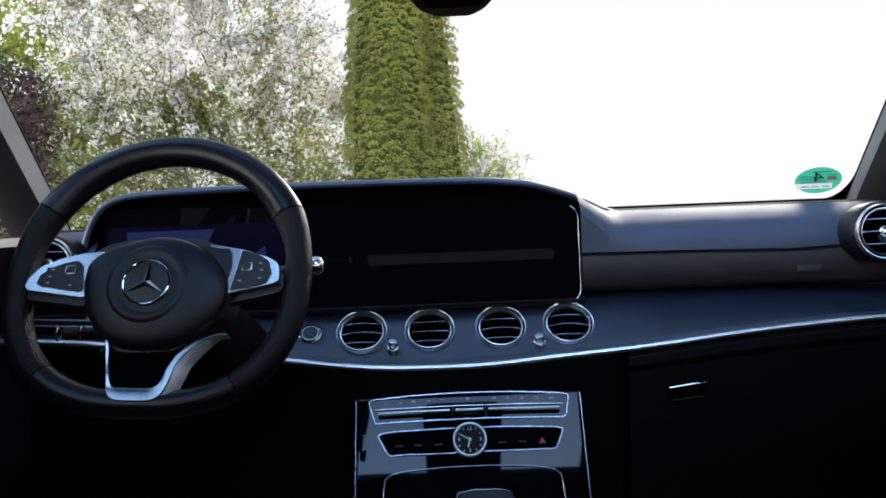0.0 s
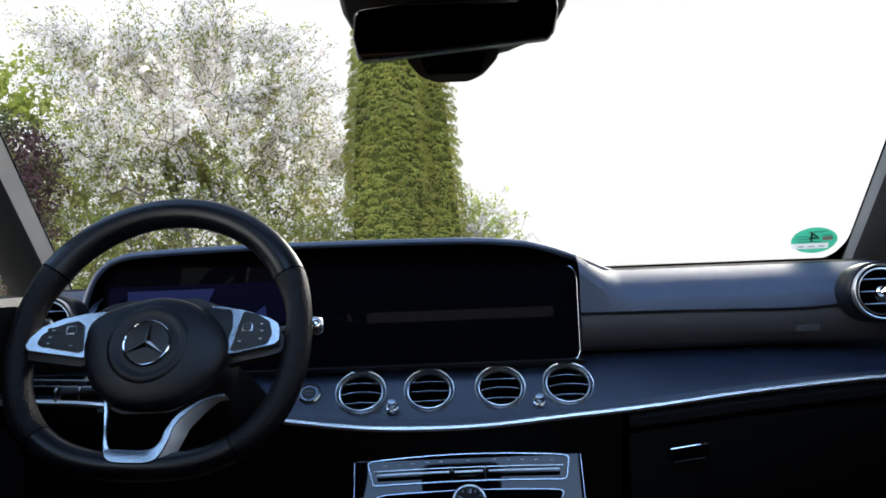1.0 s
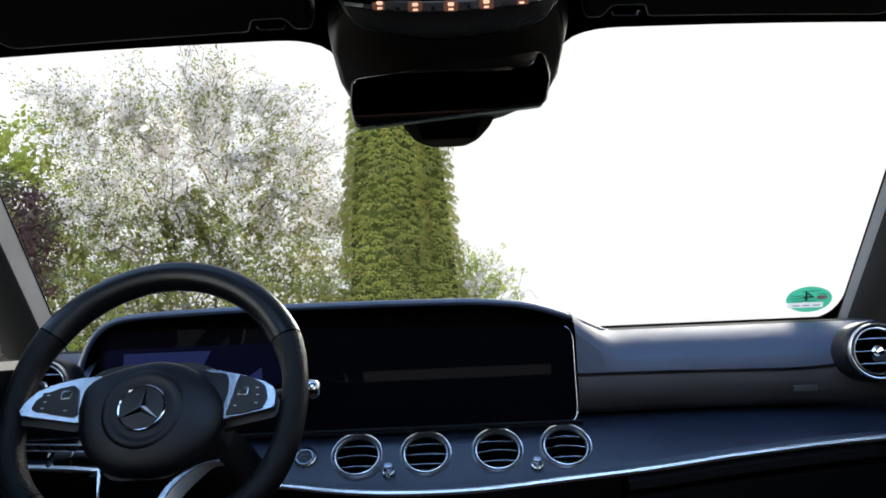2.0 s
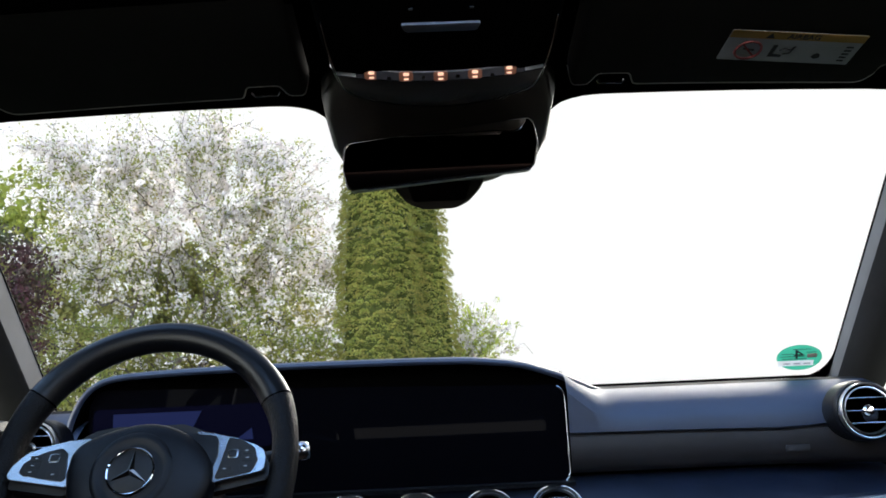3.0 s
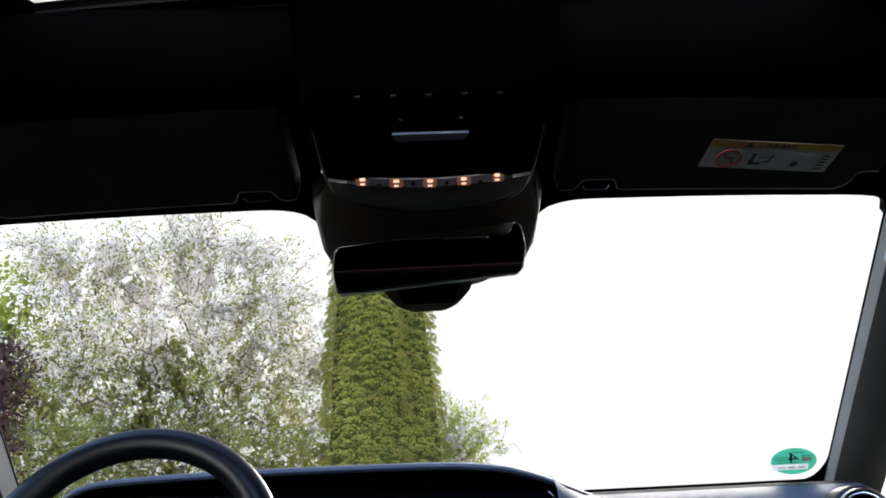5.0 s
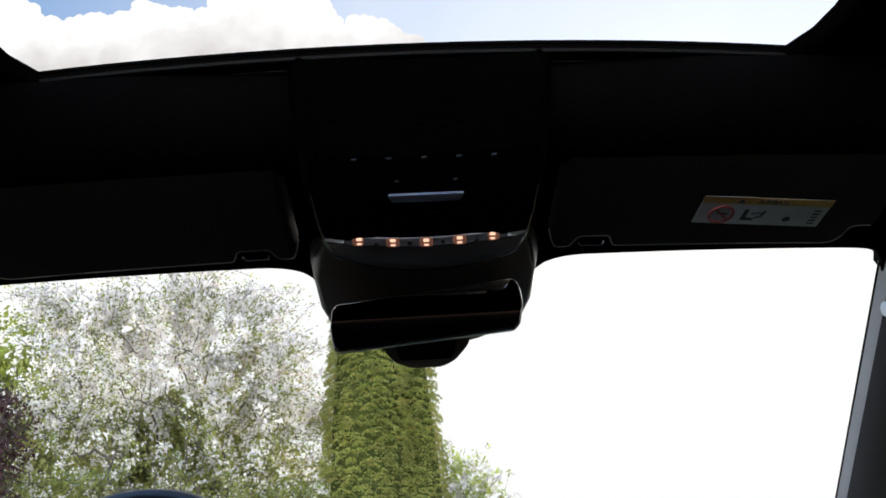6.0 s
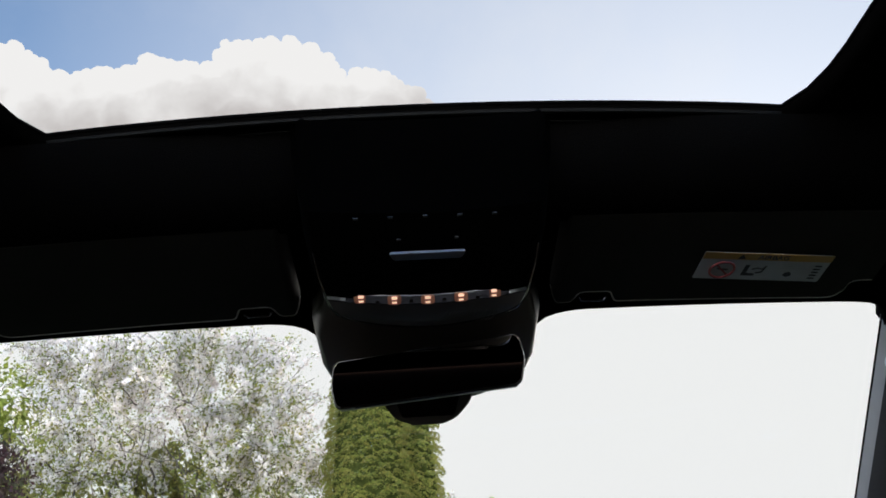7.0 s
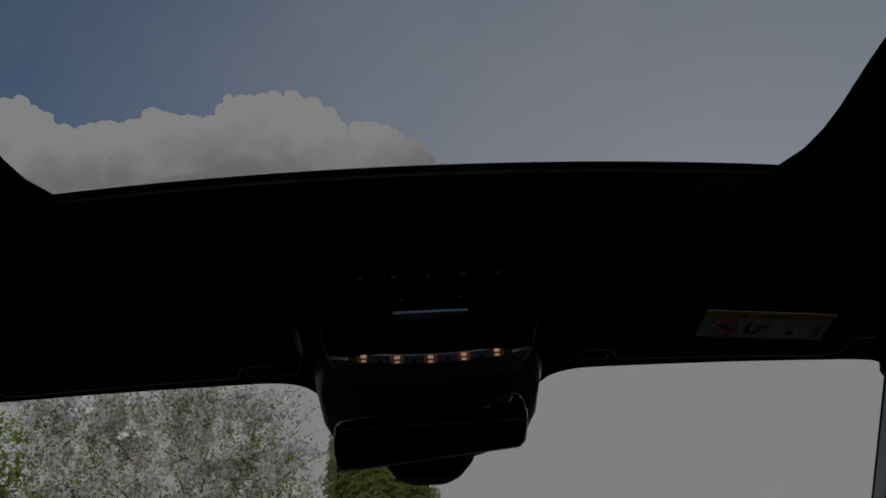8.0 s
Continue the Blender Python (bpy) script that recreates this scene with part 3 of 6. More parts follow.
pad_part(np.linspace(0.585, 0.70, 8), -1)
# stitches beside the pad's seam
for k in range(60):
    x = 0.205 + k * 0.0062
    back = 0.045 * max(0.0, (x - 0.45) / 0.25) ** 2
    sag = float(np.interp(x, (0.20, 0.345, 0.45, 0.52, 0.56, 0.61), (0.0005, 0.002, 0.0045, 0.006, 0.0045, 0.0)))
    part("stitch", block((0.0040, 0.0010, 0.0010), (x, 1.2590 - back, 0.8668 - 0.8 * sag), bevel=0), PLASTIC, dash)
part("airbag_plate", block((0.038, 0.003, 0.0105), (0.548, 1.247, 0.8255), bevel=0.0014, segments=3), PLATE, dash, "small raised dark grey plate")
for k in range(11):
    part("defrost_slot", block((0.040, 0.016, 0.0045), (0.29 + 0.037 * k, 1.446, 0.9325), bevel=0.0015), DEEP, dash, "black defroster slot")

# trim shelf that carries the vents, with a chrome strip along its lower edge
edge = spline([(-0.72, 1.125, 0.778), (-0.57, 1.15, 0.767), (-0.42, 1.18, 0.740), (-0.279, 1.19, 0.7225), (-0.193, 1.193, 0.710), (-0.108, 1.195, 0.7025), (0.021, 1.195, 0.702), (0.15, 1.193, 0.7120),
               (0.278, 1.186, 0.7235), (0.402, 1.176, 0.7390), (0.521, 1.160, 0.7525), (0.611, 1.145, 0.761), (0.70, 1.128, 0.768)], 72)
fine = spline(edge, 300)
VENTS = ((-0.1612, 1.2332, 0.7536, (0.5, 0.9, 0.3)), (-0.0550, 1.2400, 0.7518, (0.15, 0.2, 0.15)), (0.0568, 1.2380, 0.7523, (0.15, 0.8, 0.5)), (0.1623, 1.2323, 0.7547, (0.7, 1.0, 0.4)))
VENT_R, VENT_AX = 0.0408, Vector((0, -1, 0.95)).normalized()
rows = []
for x, y, z in spline(edge, 300):
    by, bz = 1.283, 0.7905
    rows.append([(x, 1.32, 0.796), (x, by + 0.006, bz + 0.002)] + [(x, y + 0.005 + (by - y - 0.005) * s, z + 0.007 + (bz - z - 0.007) * (s ** 0.92)) for s in np.linspace(0.98, 0.03, 32)] + [(x, y + 0.003, z + 0.003), (x, y + 0.004, z)])
bm = loft(bmesh.new(), rows)
gone = []
for f in bm.faces:
    c = f.calc_center_median()
    for vx, vy, vz, _ in VENTS:
        d = c - Vector((vx, vy, vz))
        if (d - VENT_AX * d.dot(VENT_AX)).length < VENT_R * 0.92:
            gone.append(f)
            break
bmesh.ops.delete(bm, geom=gone, context="FACES")
part("trim_panel", bm, TRIM_WOOD, dash, "dark open-pore trim panel with sky blue put in its colour")
part("chrome_strip", sweep(bmesh.new(), edge, [(-0.004, -0.0036), (0.003, -0.0042), (0.0045, 0.0), (0.003, 0.0036), (-0.004, 0.004)]), RING, dash, "polished chrome strip")
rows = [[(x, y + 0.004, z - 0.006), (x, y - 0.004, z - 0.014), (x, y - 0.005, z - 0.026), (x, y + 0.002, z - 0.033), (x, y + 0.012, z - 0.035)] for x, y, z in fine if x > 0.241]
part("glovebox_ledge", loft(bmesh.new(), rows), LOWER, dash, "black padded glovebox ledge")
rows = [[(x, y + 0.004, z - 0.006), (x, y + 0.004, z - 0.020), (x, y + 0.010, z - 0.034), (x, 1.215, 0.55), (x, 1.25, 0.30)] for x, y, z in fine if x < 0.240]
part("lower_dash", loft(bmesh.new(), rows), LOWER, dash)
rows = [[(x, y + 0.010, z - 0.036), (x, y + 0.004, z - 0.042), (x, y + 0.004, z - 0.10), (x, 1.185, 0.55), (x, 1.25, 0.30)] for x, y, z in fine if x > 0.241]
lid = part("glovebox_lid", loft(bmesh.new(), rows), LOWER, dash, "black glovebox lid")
part("handle", tube([(0.296, 1.151, 0.6665), (0.310, 1.149, 0.669), (0.350, 1.147, 0.6745)], 0.0011, n=6), CHROME, lid, "slim chrome glovebox handle")
part("handle_recess", slab(rounded([(-0.03, -0.010), (0.03, -0.010), (0.03, 0.010), (-0.03, 0.010)], 0.004), facing((0.323, 1.156, 0.659), (0, -1, 0.1), (-0.12, 0, 1)), 0.004), DEEP, lid)
part("lower_line", tube([(0.300, 1.152, 0.6475), (0.345, 1.148, 0.6535)], 0.0004, n=6), PLATE, lid)


def air_vent(x, y, z, r, towards=(0, -1, 0.95), bows=(0.7, 0.6, -0.3), knob=False):
    """A round vent: outer chrome ring, inner ring, dark barrel and curved louvres with bright edges."""
    at, ax = Vector((x, y, z)), Vector(towards).normalized()
    ring = part("air_vent", lathe([(r * 0.925, -0.006), (r * 0.925, 0.001), (r * 0.940, 0.0036), (r * 0.965, 0.0042), (r * 0.990, 0.0018), (r, -0.006), (r, -0.03)], at, ax, 56), RING, dash, "round chrome-ringed air vent")
    part("ring_groove", lathe([(r * 0.83, -0.003), (r * 0.93, -0.0035)], at, ax, 48), GLOSS, ring, "black groove between the rings")
    part("inner_ring", lathe([(r * 0.79, -0.010), (r * 0.79, -0.001), (r * 0.810, 0.0022), (r * 0.838, 0.0018), (r * 0.852, -0.004)], at, ax, 56), RING, ring, "polished inner ring")
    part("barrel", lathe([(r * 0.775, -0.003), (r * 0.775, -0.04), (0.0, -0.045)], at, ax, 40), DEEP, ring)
    fr = facing(at, ax)
    for k, bow in enumerate(bows):
        v = (1 - k) * r * 0.44
        w = math.sqrt(max(0.0, (0.76 * r) ** 2 - v * v))
        path = [fr @ Vector((u, v + bow * r * 0.12 * (0.6 - (u / w) ** 2), -0.006)) for u in np.linspace(-w, w, 11)]
        blade = part("louvre", sweep(bmesh.new(), path, [(-0.008, -0.0008), (0.002, -0.0012), (0.0035, 0.0), (0.002, 0.0012), (-0.008, 0.0008)], up=fr.col[1].to_3d()), PLASTIC, ring)
        part("louvre_edge", tube([p + ax * 0.0036 for p in path], 0.0006, n=6), SATIN, ring, "bright louvre edge")
    if knob:
        part("vent_knob", lathe([(0.0, 0.006), (0.006, 0.0055), (0.0085, 0.002), (0.0085, -0.006)], at, ax, 20), CHROME, ring, "chrome vent knob")
    return ring


for x, y, z, bows in VENTS:
    air_vent(x, y, z, VENT_R, VENT_AX, bows)
for sx in (-1, 1):
    at, size = ((0.6345, 1.192, 0.8825), 0.93) if sx > 0 else ((-0.606, 1.155, 0.885), 0.84)
    part("vent_pod", lathe([(r * size, h) for r, h in ((0.0495, -0.05), (0.0500, -0.012), (0.0490, -0.004), (0.0465, 0.0), (0.043, -0.004))], at, (-0.06 * sx, -1, 0.08), 48), HUB, dash, "round black vent surround")
    air_vent(at[0], at[1] - 0.005, at[2], 0.0455 * size, (-0.06 * sx, -1, 0.08), (0.1, 0.1, 0.1), True)
for x in (-0.1115, 0.1140):
    k1 = part("thumb_wheel", lathe([(0.0, 0.0145), (0.0055, 0.014), (0.0074, 0.0115), (0.0074, 0.004), (0.0098, 0.002), (0.0104, -0.012)], (x, 1.2115, 0.7320), (0, -0.75, 1), 24), SATIN, dash, "small knurled silver knob")
sb = part("start_button", lathe([(0.0150, -0.006), (0.0150, 0.001), (0.0165, 0.0028), (0.0185, 0.001), (0.019, -0.006)], (-0.2415, 1.2285, 0.7560), (0, -1, 0.95), 40), SATIN, dash, "round silver-ringed start button")
part("button_cap", lathe([(0.0, 0.0008), (0.012, 0.0004), (0.0148, -0.001), (0.0148, -0.006)], (-0.2415, 1.2285, 0.7560), (0, -1, 0.95), 32), PLASTIC, sb)
part("cap_ring", lathe([(0.0122, 0.0), (0.0124, 0.0014), (0.0130, 0.0014), (0.0132, 0.0)], (-0.2415, 1.2285, 0.7560), (0, -1, 0.95), 32), SATIN, sb)
for dz, w in ((0.003, 0.011), (-0.003, 0.009)):
    part("marking", block((w, 0.0016, 0.0006), (-0.2415, 1.2275 + dz * 0.72, 0.7571 + dz * 0.69), Matrix.Rotation(radians(46), 3, "X"), bevel=0), PLATE, sb)

# light switches beside the column
sw = part("switch_panel", block((0.115, 0.02, 0.040), (-0.592, 1.166, 0.7855), bevel=0.004), GLOSS, dash, "black light switch panel")
for z, w in ((0.8035, 0.110), (0.7945, 0.106), (0.7685, 0.075)):
    part("trim_line", tube([(-0.640, 1.155, z), (-0.640 + w, 1.155, z - 0.006)], 0.0012 if z > 0.77 else 0.0026, n=6), RING, sw, "thin chrome line")
for k in range(4):
    part("switch_key", block((0.016, 0.004, 0.006), (-0.625 + 0.021 * k, 1.1555, 0.7975 - 0.0012 * k), bevel=0.001), PLASTIC, sw)

# ---- steering wheel ----
WHEEL = facing((-0.368, 0.932, 0.879), (0, -math.cos(radians(26)), math.sin(radians(26))))
NRM = WHEEL.col[2].to_3d()
wheel = thing("steering_wheel", (-0.368, 0.95, 0.70), "black leather flat-bottomed steering wheel with silver spokes", "steering wheel")


def wpt(u, v, w=0.0):
    return WHEEL @ Vector((u, v, w))


def flat_at(w):
    return WHEEL @ Matrix.Translation((0, 0, w))


def rim_point(a, r=0.1635):
    """A point of the rim's centre line: round above, squared below."""
    c, s = math.cos(a), math.sin(a)
    if s < 0:
        e = 2 / 2.5
        c, s = math.copysign(abs(c) ** e, c), -0.965 * abs(s) ** e
    u, v = r * c, r * s
    t = radians(-3.0)
    return 0.006 + u * math.cos(t) - v * math.sin(t), 0.0005 + u * math.sin(t) + v * math.cos(t)


def rim_arc(a0, a1, n, fat=1.0):
    """A stretch of the rim, thicker at the thumb grips."""
    angles = np.linspace(radians(a0), radians(a1), n)
    pts = [rim_point(a) for a in angles]
    sec = []
    for a in np.degrees(angles):
        rise = math.degrees(math.asin(math.sin(radians(a))))
        h = float(np.interp(rise, (-90, -50, -20, 0, 11, 20, 28, 40, 90), (0.0152, 0.0160, 0.0164, 0.0158, 0.0156, 0.0174, 0.0194, 0.0193, 0.0193)))
        sec.append([(h * fat * math.cos(2 * math.pi * k / 18), 0.0180 * fat * math.sin(2 * math.pi * k / 18)) for k in range(18)])
    return sweep(bmesh.new(), [wpt(u, v) for u, v in pts], sec, up=NRM)


part("rim", rim_arc(28, 152, 48), LEATHER, wheel, "smooth black leather upper rim")
part("rim", rim_arc(230, 305, 30), LEATHER, wheel, "smooth black leather flat lower rim")
part("grip", rim_arc(-55, 28, 34), PERFORATED, wheel, "perforated black leather grip")
part("grip", rim_arc(152, 230, 34), PERFORATED, wheel, "perforated black leather grip")
for a in (28, 152, 230, 305):
    part("rim_seam", rim_arc(a - 0.35, a + 0.35, 3, 1.012), DEEP, wheel, "dark rim seam")

hub = part("hub", slab(rounded([(-0.075, 0.030), (-0.03, 0.038), (0.05, 0.038), (0.095, 0.020), (0.09, -0.05), (0.04, -0.10), (-0.03, -0.10), (-0.07, -0.05)], 0.03), flat_at(0.012), 0.05, 0.004), PLASTIC, wheel)
cover = spline([(-0.0720, -0.020), (-0.0700, 0.004), (-0.053, 0.0195), (-0.020, 0.031), (0.013, 0.0355), (0.046, 0.0275), (0.075, 0.007), (0.0915, -0.020), (0.0905, -0.045), (0.077, -0.069), (0.048, -0.0905), (0.013, -0.0985),
                (-0.024, -0.0935), (-0.051, -0.076), (-0.066, -0.050), (-0.0720, -0.020)], 64)[:-1]
rows = []
for k, w in ((1.02, 0.004), (1.02, 0.016), (1.0, 0.0225), (0.96, 0.0265), (0.88, 0.0300), (0.74, 0.0330), (0.55, 0.0352), (0.3, 0.0365), (0.02, 0.037)):
    rows.append([wpt(0.013 + (u - 0.013) * k, -0.031 + (v + 0.031) * k, w) for u, v in cover])
part("airbag_cover", loft(bmesh.new(), rows, closed=True, caps=True), HUB, wheel, "domed black airbag cover")
for u, v, w, tall, lift in ((-0.036, -0.004, 0.009, 0.0012, 0.0312), (0.052, -0.004, 0.009, 0.0012, 0.0312), (0.001, -0.0715, 0.024, 0.0030, 0.0318)):
    part("cover_marking", slab([(u - w / 2, v - tall), (u + w / 2, v - tall), (u + w / 2, v + tall), (u - w / 2, v + tall)], flat_at(lift), 0.003), PLATE, wheel)
EMB = flat_at(0.0372) @ Matrix.Translation((0.0055, -0.0265, 0))
part("badge_dish", lathe([(0.0270, -0.0010), (0.0300, -0.0016), (0.0340, -0.0014), (0.0375, -0.0004), (0.0400, 0.0003), (0.0425, -0.0002), (0.0455, -0.0020), (0.049, -0.006)], EMB.translation, NRM, 64), HUB, wheel, "shallow dish round the badge")
badge = part("badge", lathe([(0.0, 0.0006), (0.023, 0.0006), (0.0268, -0.0006), (0.028, -0.0020)], EMB.translation, NRM, 48), PLASTIC, wheel, "round dark badge plate")
part("badge_ring", lathe([(0.0243, 0.000), (0.0250, 0.0024), (0.0262, 0.0030), (0.0272, 0.0022), (0.0276, 0.000)], EMB.translation, NRM, 56), CHROME, badge, "chrome ring")
for k in range(3):
    a = radians(86 + 120 * k)
    d, n = Vector((math.cos(a), math.sin(a))), Vector((-math.sin(a), math.cos(a)))
    bm = bmesh.new()
    pts = [(Vector((0, 0)) - d * 0.002, 0.0040), (n * 0.0042, 0.0012), (d * 0.0248, 0.0016), (-n * 0.0042, 0.0012)]
    vs = [bm.verts.new(EMB @ Vector((p.x, p.y, h))) for p, h in pts]
    tip, low_ = bm.verts.new(EMB @ Vector((0, 0, 0.0050))), bm.verts.new(EMB @ Vector((0, 0, 0)))
    for i, j in ((1, 2), (2, 3)):
        bm.faces.new((vs[i], vs[j], tip))
        bm.faces.new((vs[j], vs[i], low_))
    bm.faces.new((vs[3], low_, tip))
    bm.faces.new((vs[1], tip, low_))
    bm.verts.remove(vs[0])
    part("badge_arm", bm, CHROME, badge, "chrome badge arm", smooth=False)

# side spokes: satin frames with black key pads
LEFT = [(-0.1434, -0.0217), (-0.1386, -0.0080), (-0.1258, 0.0056), (-0.1042, 0.0146), (-0.0785, 0.0199), (-0.0457, 0.0221), (-0.0640, 0.0125), (-0.0700, 0.0049), (-0.0705, -0.0092), (-0.0690, -0.0350), (-0.1039, -0.0289)]
RIGHT = [(0.0620, 0.0262), (0.0856, 0.0222), (0.1138, 0.0150), (0.1374, 0.0060), (0.1475, -0.0004), (0.1504, -0.0076), (0.1506, -0.0250), (0.1231, -0.0308), (0.0800, -0.0388), (0.0835, -0.0265), (0.0885, -0.0093), (0.0900, 0.0080)]
LEFT_PAD = [(-0.1288, -0.0169), (-0.1248, -0.0059), (-0.1131, 0.0027), (-0.0988, 0.0078), (-0.0841, 0.0107), (-0.0781, 0.0055), (-0.0742, -0.0254), (-0.0797, -0.0279), (-0.1037, -0.0235)]
RIGHT_PAD = [(0.1076, 0.0152), (0.1244, 0.0105), (0.1387, 0.0012), (0.1425, -0.0138), (0.1365, -0.0262), (0.1174, -0.0305), (0.0945, -0.0338), (0.0985, -0.0244), (0.1018, -0.0100)]
for outline, pad_line, keys in ((LEFT, LEFT_PAD, ((-0.1112, -0.0003, 0.014), (-0.1138, -0.0086, 0.017), (-0.1151, -0.0162, 0.017), (-0.0885, -0.0201, 0.015))),
                                (RIGHT, RIGHT_PAD, ((0.1298, -0.0021, 0.012), (0.1309, -0.0106, 0.013), (0.1295, -0.0203, 0.013), (0.1060, -0.0226, 0.014)))):
    sp = part("spoke", slab(rounded(outline, 0.004, 4), flat_at(0.020), 0.012, 0.0018), SATIN, wheel, "satin silver spoke trim", sharp=12)
    part("key_pad", slab(rounded(pad_line, 0.003, 4), flat_at(0.0222), 0.006, 0.0008), PLASTIC, sp, "black key pad")
    for u, v, w in keys:
        part("key", slab(rounded([(u - w / 2, v - 0.0035), (u + w / 2, v - 0.0042), (u + w / 2, v + 0.0028), (u - w / 2, v + 0.0035)], 0.001, 3), flat_at(0.0227), 0.002, 0.0005), PLASTIC, sp)
        part("marking", slab([(u - 0.0018, v - 0.0005), (u + 0.0018, v - 0.0005), (u + 0.0018, v + 0.0005), (u - 0.0018, v + 0.0005)], flat_at(0.0230), 0.0004), WHITE_GREY, sp)
    u, v = (-0.0907, -0.0012) if outline is LEFT else (0.1137, -0.0056)
    part("touch_key", slab(rounded([(u - 0.0062, v - 0.0052), (u + 0.0062, v - 0.0052), (u + 0.0068, v + 0.0052), (u - 0.0056, v + 0.0052)], 0.0015, 4), flat_at(0.0232), 0.003, 0.0006), SATIN_DARK, sp, "square touch key rim")
    part("touch_pad", slab(rounded([(u - 0.0045, v - 0.0036), (u + 0.0045, v - 0.0036), (u + 0.005, v + 0.0036), (u - 0.004, v + 0.0036)], 0.001, 4), flat_at(0.0237), 0.003, 0.0006), PLASTIC, sp)
    part("spoke_back", slab(rounded([(a * (1.04 if outline is LEFT else 1.02), b * 1.0 - 0.007) for a, b in outline], 0.006, 4), flat_at(0.008), 0.014, 0.003), PLASTIC, wheel)
for filler in ([(-0.045, 0.0178), (-0.064, 0.0120), (-0.0712, 0.0), (-0.0732, -0.0186), (-0.0712, -0.0345), (-0.045, -0.032)], [(0.045, 0.0245), (0.0925, 0.0178), (0.0955, 0.0114), (0.0965, -0.0043), (0.0905, -0.0253), (0.0865, -0.0375), (0.050, -0.033)]):
    part("hub_shoulder", slab(rounded(filler, 0.003, 4), flat_at(0.0216), 0.010, 0.0015), HUB, wheel, "black shoulder beside the airbag cover")
# lower spoke
OUTER_ARM = [(-0.0405, -0.085), (-0.0397, -0.0929), (-0.0349, -0.1239), (-0.0330, -0.1428), (-0.0288, -0.1517), (-0.0196, -0.1557), (0.002, -0.1572), (0.0173, -0.1572), (0.0277, -0.1514)]
RIDGE = [(0.0277, -0.1514), (0.0364, -0.1343), (0.0400, -0.1206), (0.0476, -0.1094), (0.0609, -0.0970), (0.0728, -0.0896), (0.0852, -0.0862), (0.0959, -0.0860)]
INNER_ARM = [(-0.0365, -0.085), (-0.0359, -0.0931), (-0.0314, -0.1272), (-0.0283, -0.1368), (-0.0217, -0.1395), (0.0001, -0.1416), (0.0173, -0.1411), (0.0262, -0.1335), (0.0312, -0.1198), (0.0422, -0.1042), (0.0598, -0.0906), (0.0782, -0.0842), (0.0915, -0.0820)]
outer_line, inner_line = spline(OUTER_ARM + RIDGE[1:], 72), spline(INNER_ARM, 72)
rows = []
for k, ((u0, v0), (u1, v1)) in enumerate(zip(outer_line, inner_line)):
    d = Vector((u1 - u0, v1 - v0)) * 0.5
    rim_ = Vector((u0, v0)) - d * 0.10
    rows.append([wpt(rim_.x, rim_.y, 0.008), wpt(u0 + d.x * 0.02, v0 + d.y * 0.02, 0.0180), wpt(u0 + d.x * 0.20, v0 + d.y * 0.20, 0.0194), wpt(u0 + d.x, v0 + d.y, 0.0192), wpt(u0 + d.x * 1.8, v0 + d.y * 1.8, 0.0180), wpt(u1, v1, 0.0165), wpt(u1 + d.x * 0.05, v1 + d.y * 0.05, 0.006)])
lower = part("lower_spoke", loft(bmesh.new(), rows, closed=True, caps=True), SATIN, wheel, "satin silver lower spoke trim")
e1 = [(u, v, 0.0178) for u, v in spline(RIDGE, 24)]
e2 = [(u, v, 0.0055) for u, v in spline([(0.0438, -0.1430), (0.0505, -0.1274), (0.0546, -0.1180), (0.0627, -0.1086), (0.0732, -0.0979), (0.0851, -0.0878), (0.0965, -0.0862)], 24)]
part("spoke_flank", loft(bmesh.new(), [[wpt(*p) for p in e1], [wpt(*((np.array(p) + np.array(q)) / 2 + (0.0006, -0.0006, 0.0014))) for p, q in zip(e1, e2)], [wpt(*q) for q in e2]]), SPOKE, lower, "grey satin flank of the spoke")
part("spoke_infill", slab(rounded([(-0.043, -0.060), (-0.034, -0.140), (0.020, -0.140), (0.045, -0.112), (0.05, -0.06)], 0.006, 4), flat_at(0.003), 0.006), DEEP, wheel)
# two thin tubes draw highlights below the hub
part("highlight_line", tube([wpt(u, v, 0.0150) for u, v in ((0.0819, -0.0449), (0.0746, -0.0589), (0.0665, -0.0700))], 0.0008, n=6), SATIN, wheel, "short metal line standing for a highlight under the spoke")
part("highlight_line", tube([wpt(u, v, 0.0130) for u, v in ((-0.0147, -0.0975), (0.0059, -0.1008), (0.0278, -0.0988), (0.0490, -0.0885))], 0.0006, n=6), SATIN_DARK, wheel)
column = thing("steering_column", (-0.37, 1.15, 0.70), "black steering column shroud with two stalks", "steering column")
part("shroud", lathe([(0.075, 0.0), (0.072, 0.06), (0.062, 0.12), (0.055, 0.20)], wpt(0.02, -0.05, -0.22), NRM, 32), LOWER, column, "dark column shroud")
stalk = part("gear_stalk", tube([(-0.30, 1.045, 0.855), (-0.24, 1.035, 0.868), (-0.205, 1.03, 0.8735)], 0.007, n=12), PLASTIC, column)
part("stalk_tip", lathe([(0.0, 0.0105), (0.006, 0.0098), (0.0105, 0.0065), (0.0125, 0.001), (0.0110, -0.006), (0.007, -0.010)], (-0.1945, 1.03, 0.8740), (0.8, -0.6, 0.1), 24), CHROME, stalk, "bright chrome stalk tip")
stalk = part("indicator_stalk", tube([(-0.44, 1.05, 0.80), (-0.49, 1.03, 0.797), (-0.525, 1.02, 0.80)], 0.0085, n=12), PLASTIC, column)
for x in (-0.531, -0.503):
    part("stalk_ring", lathe([(0.0085, -0.0015), (0.0098, 0.0), (0.0085, 0.0015)], (x, 1.0185 + 0.2 * abs(x + 0.531), 0.7995), (-1, -0.1, 0.1), 20), SATIN, stalk, "silver stalk ring")
part("wiper_stalk", tube([(-0.44, 1.06, 0.775), (-0.49, 1.045, 0.768)], 0.006, n=10), PLASTIC, column)

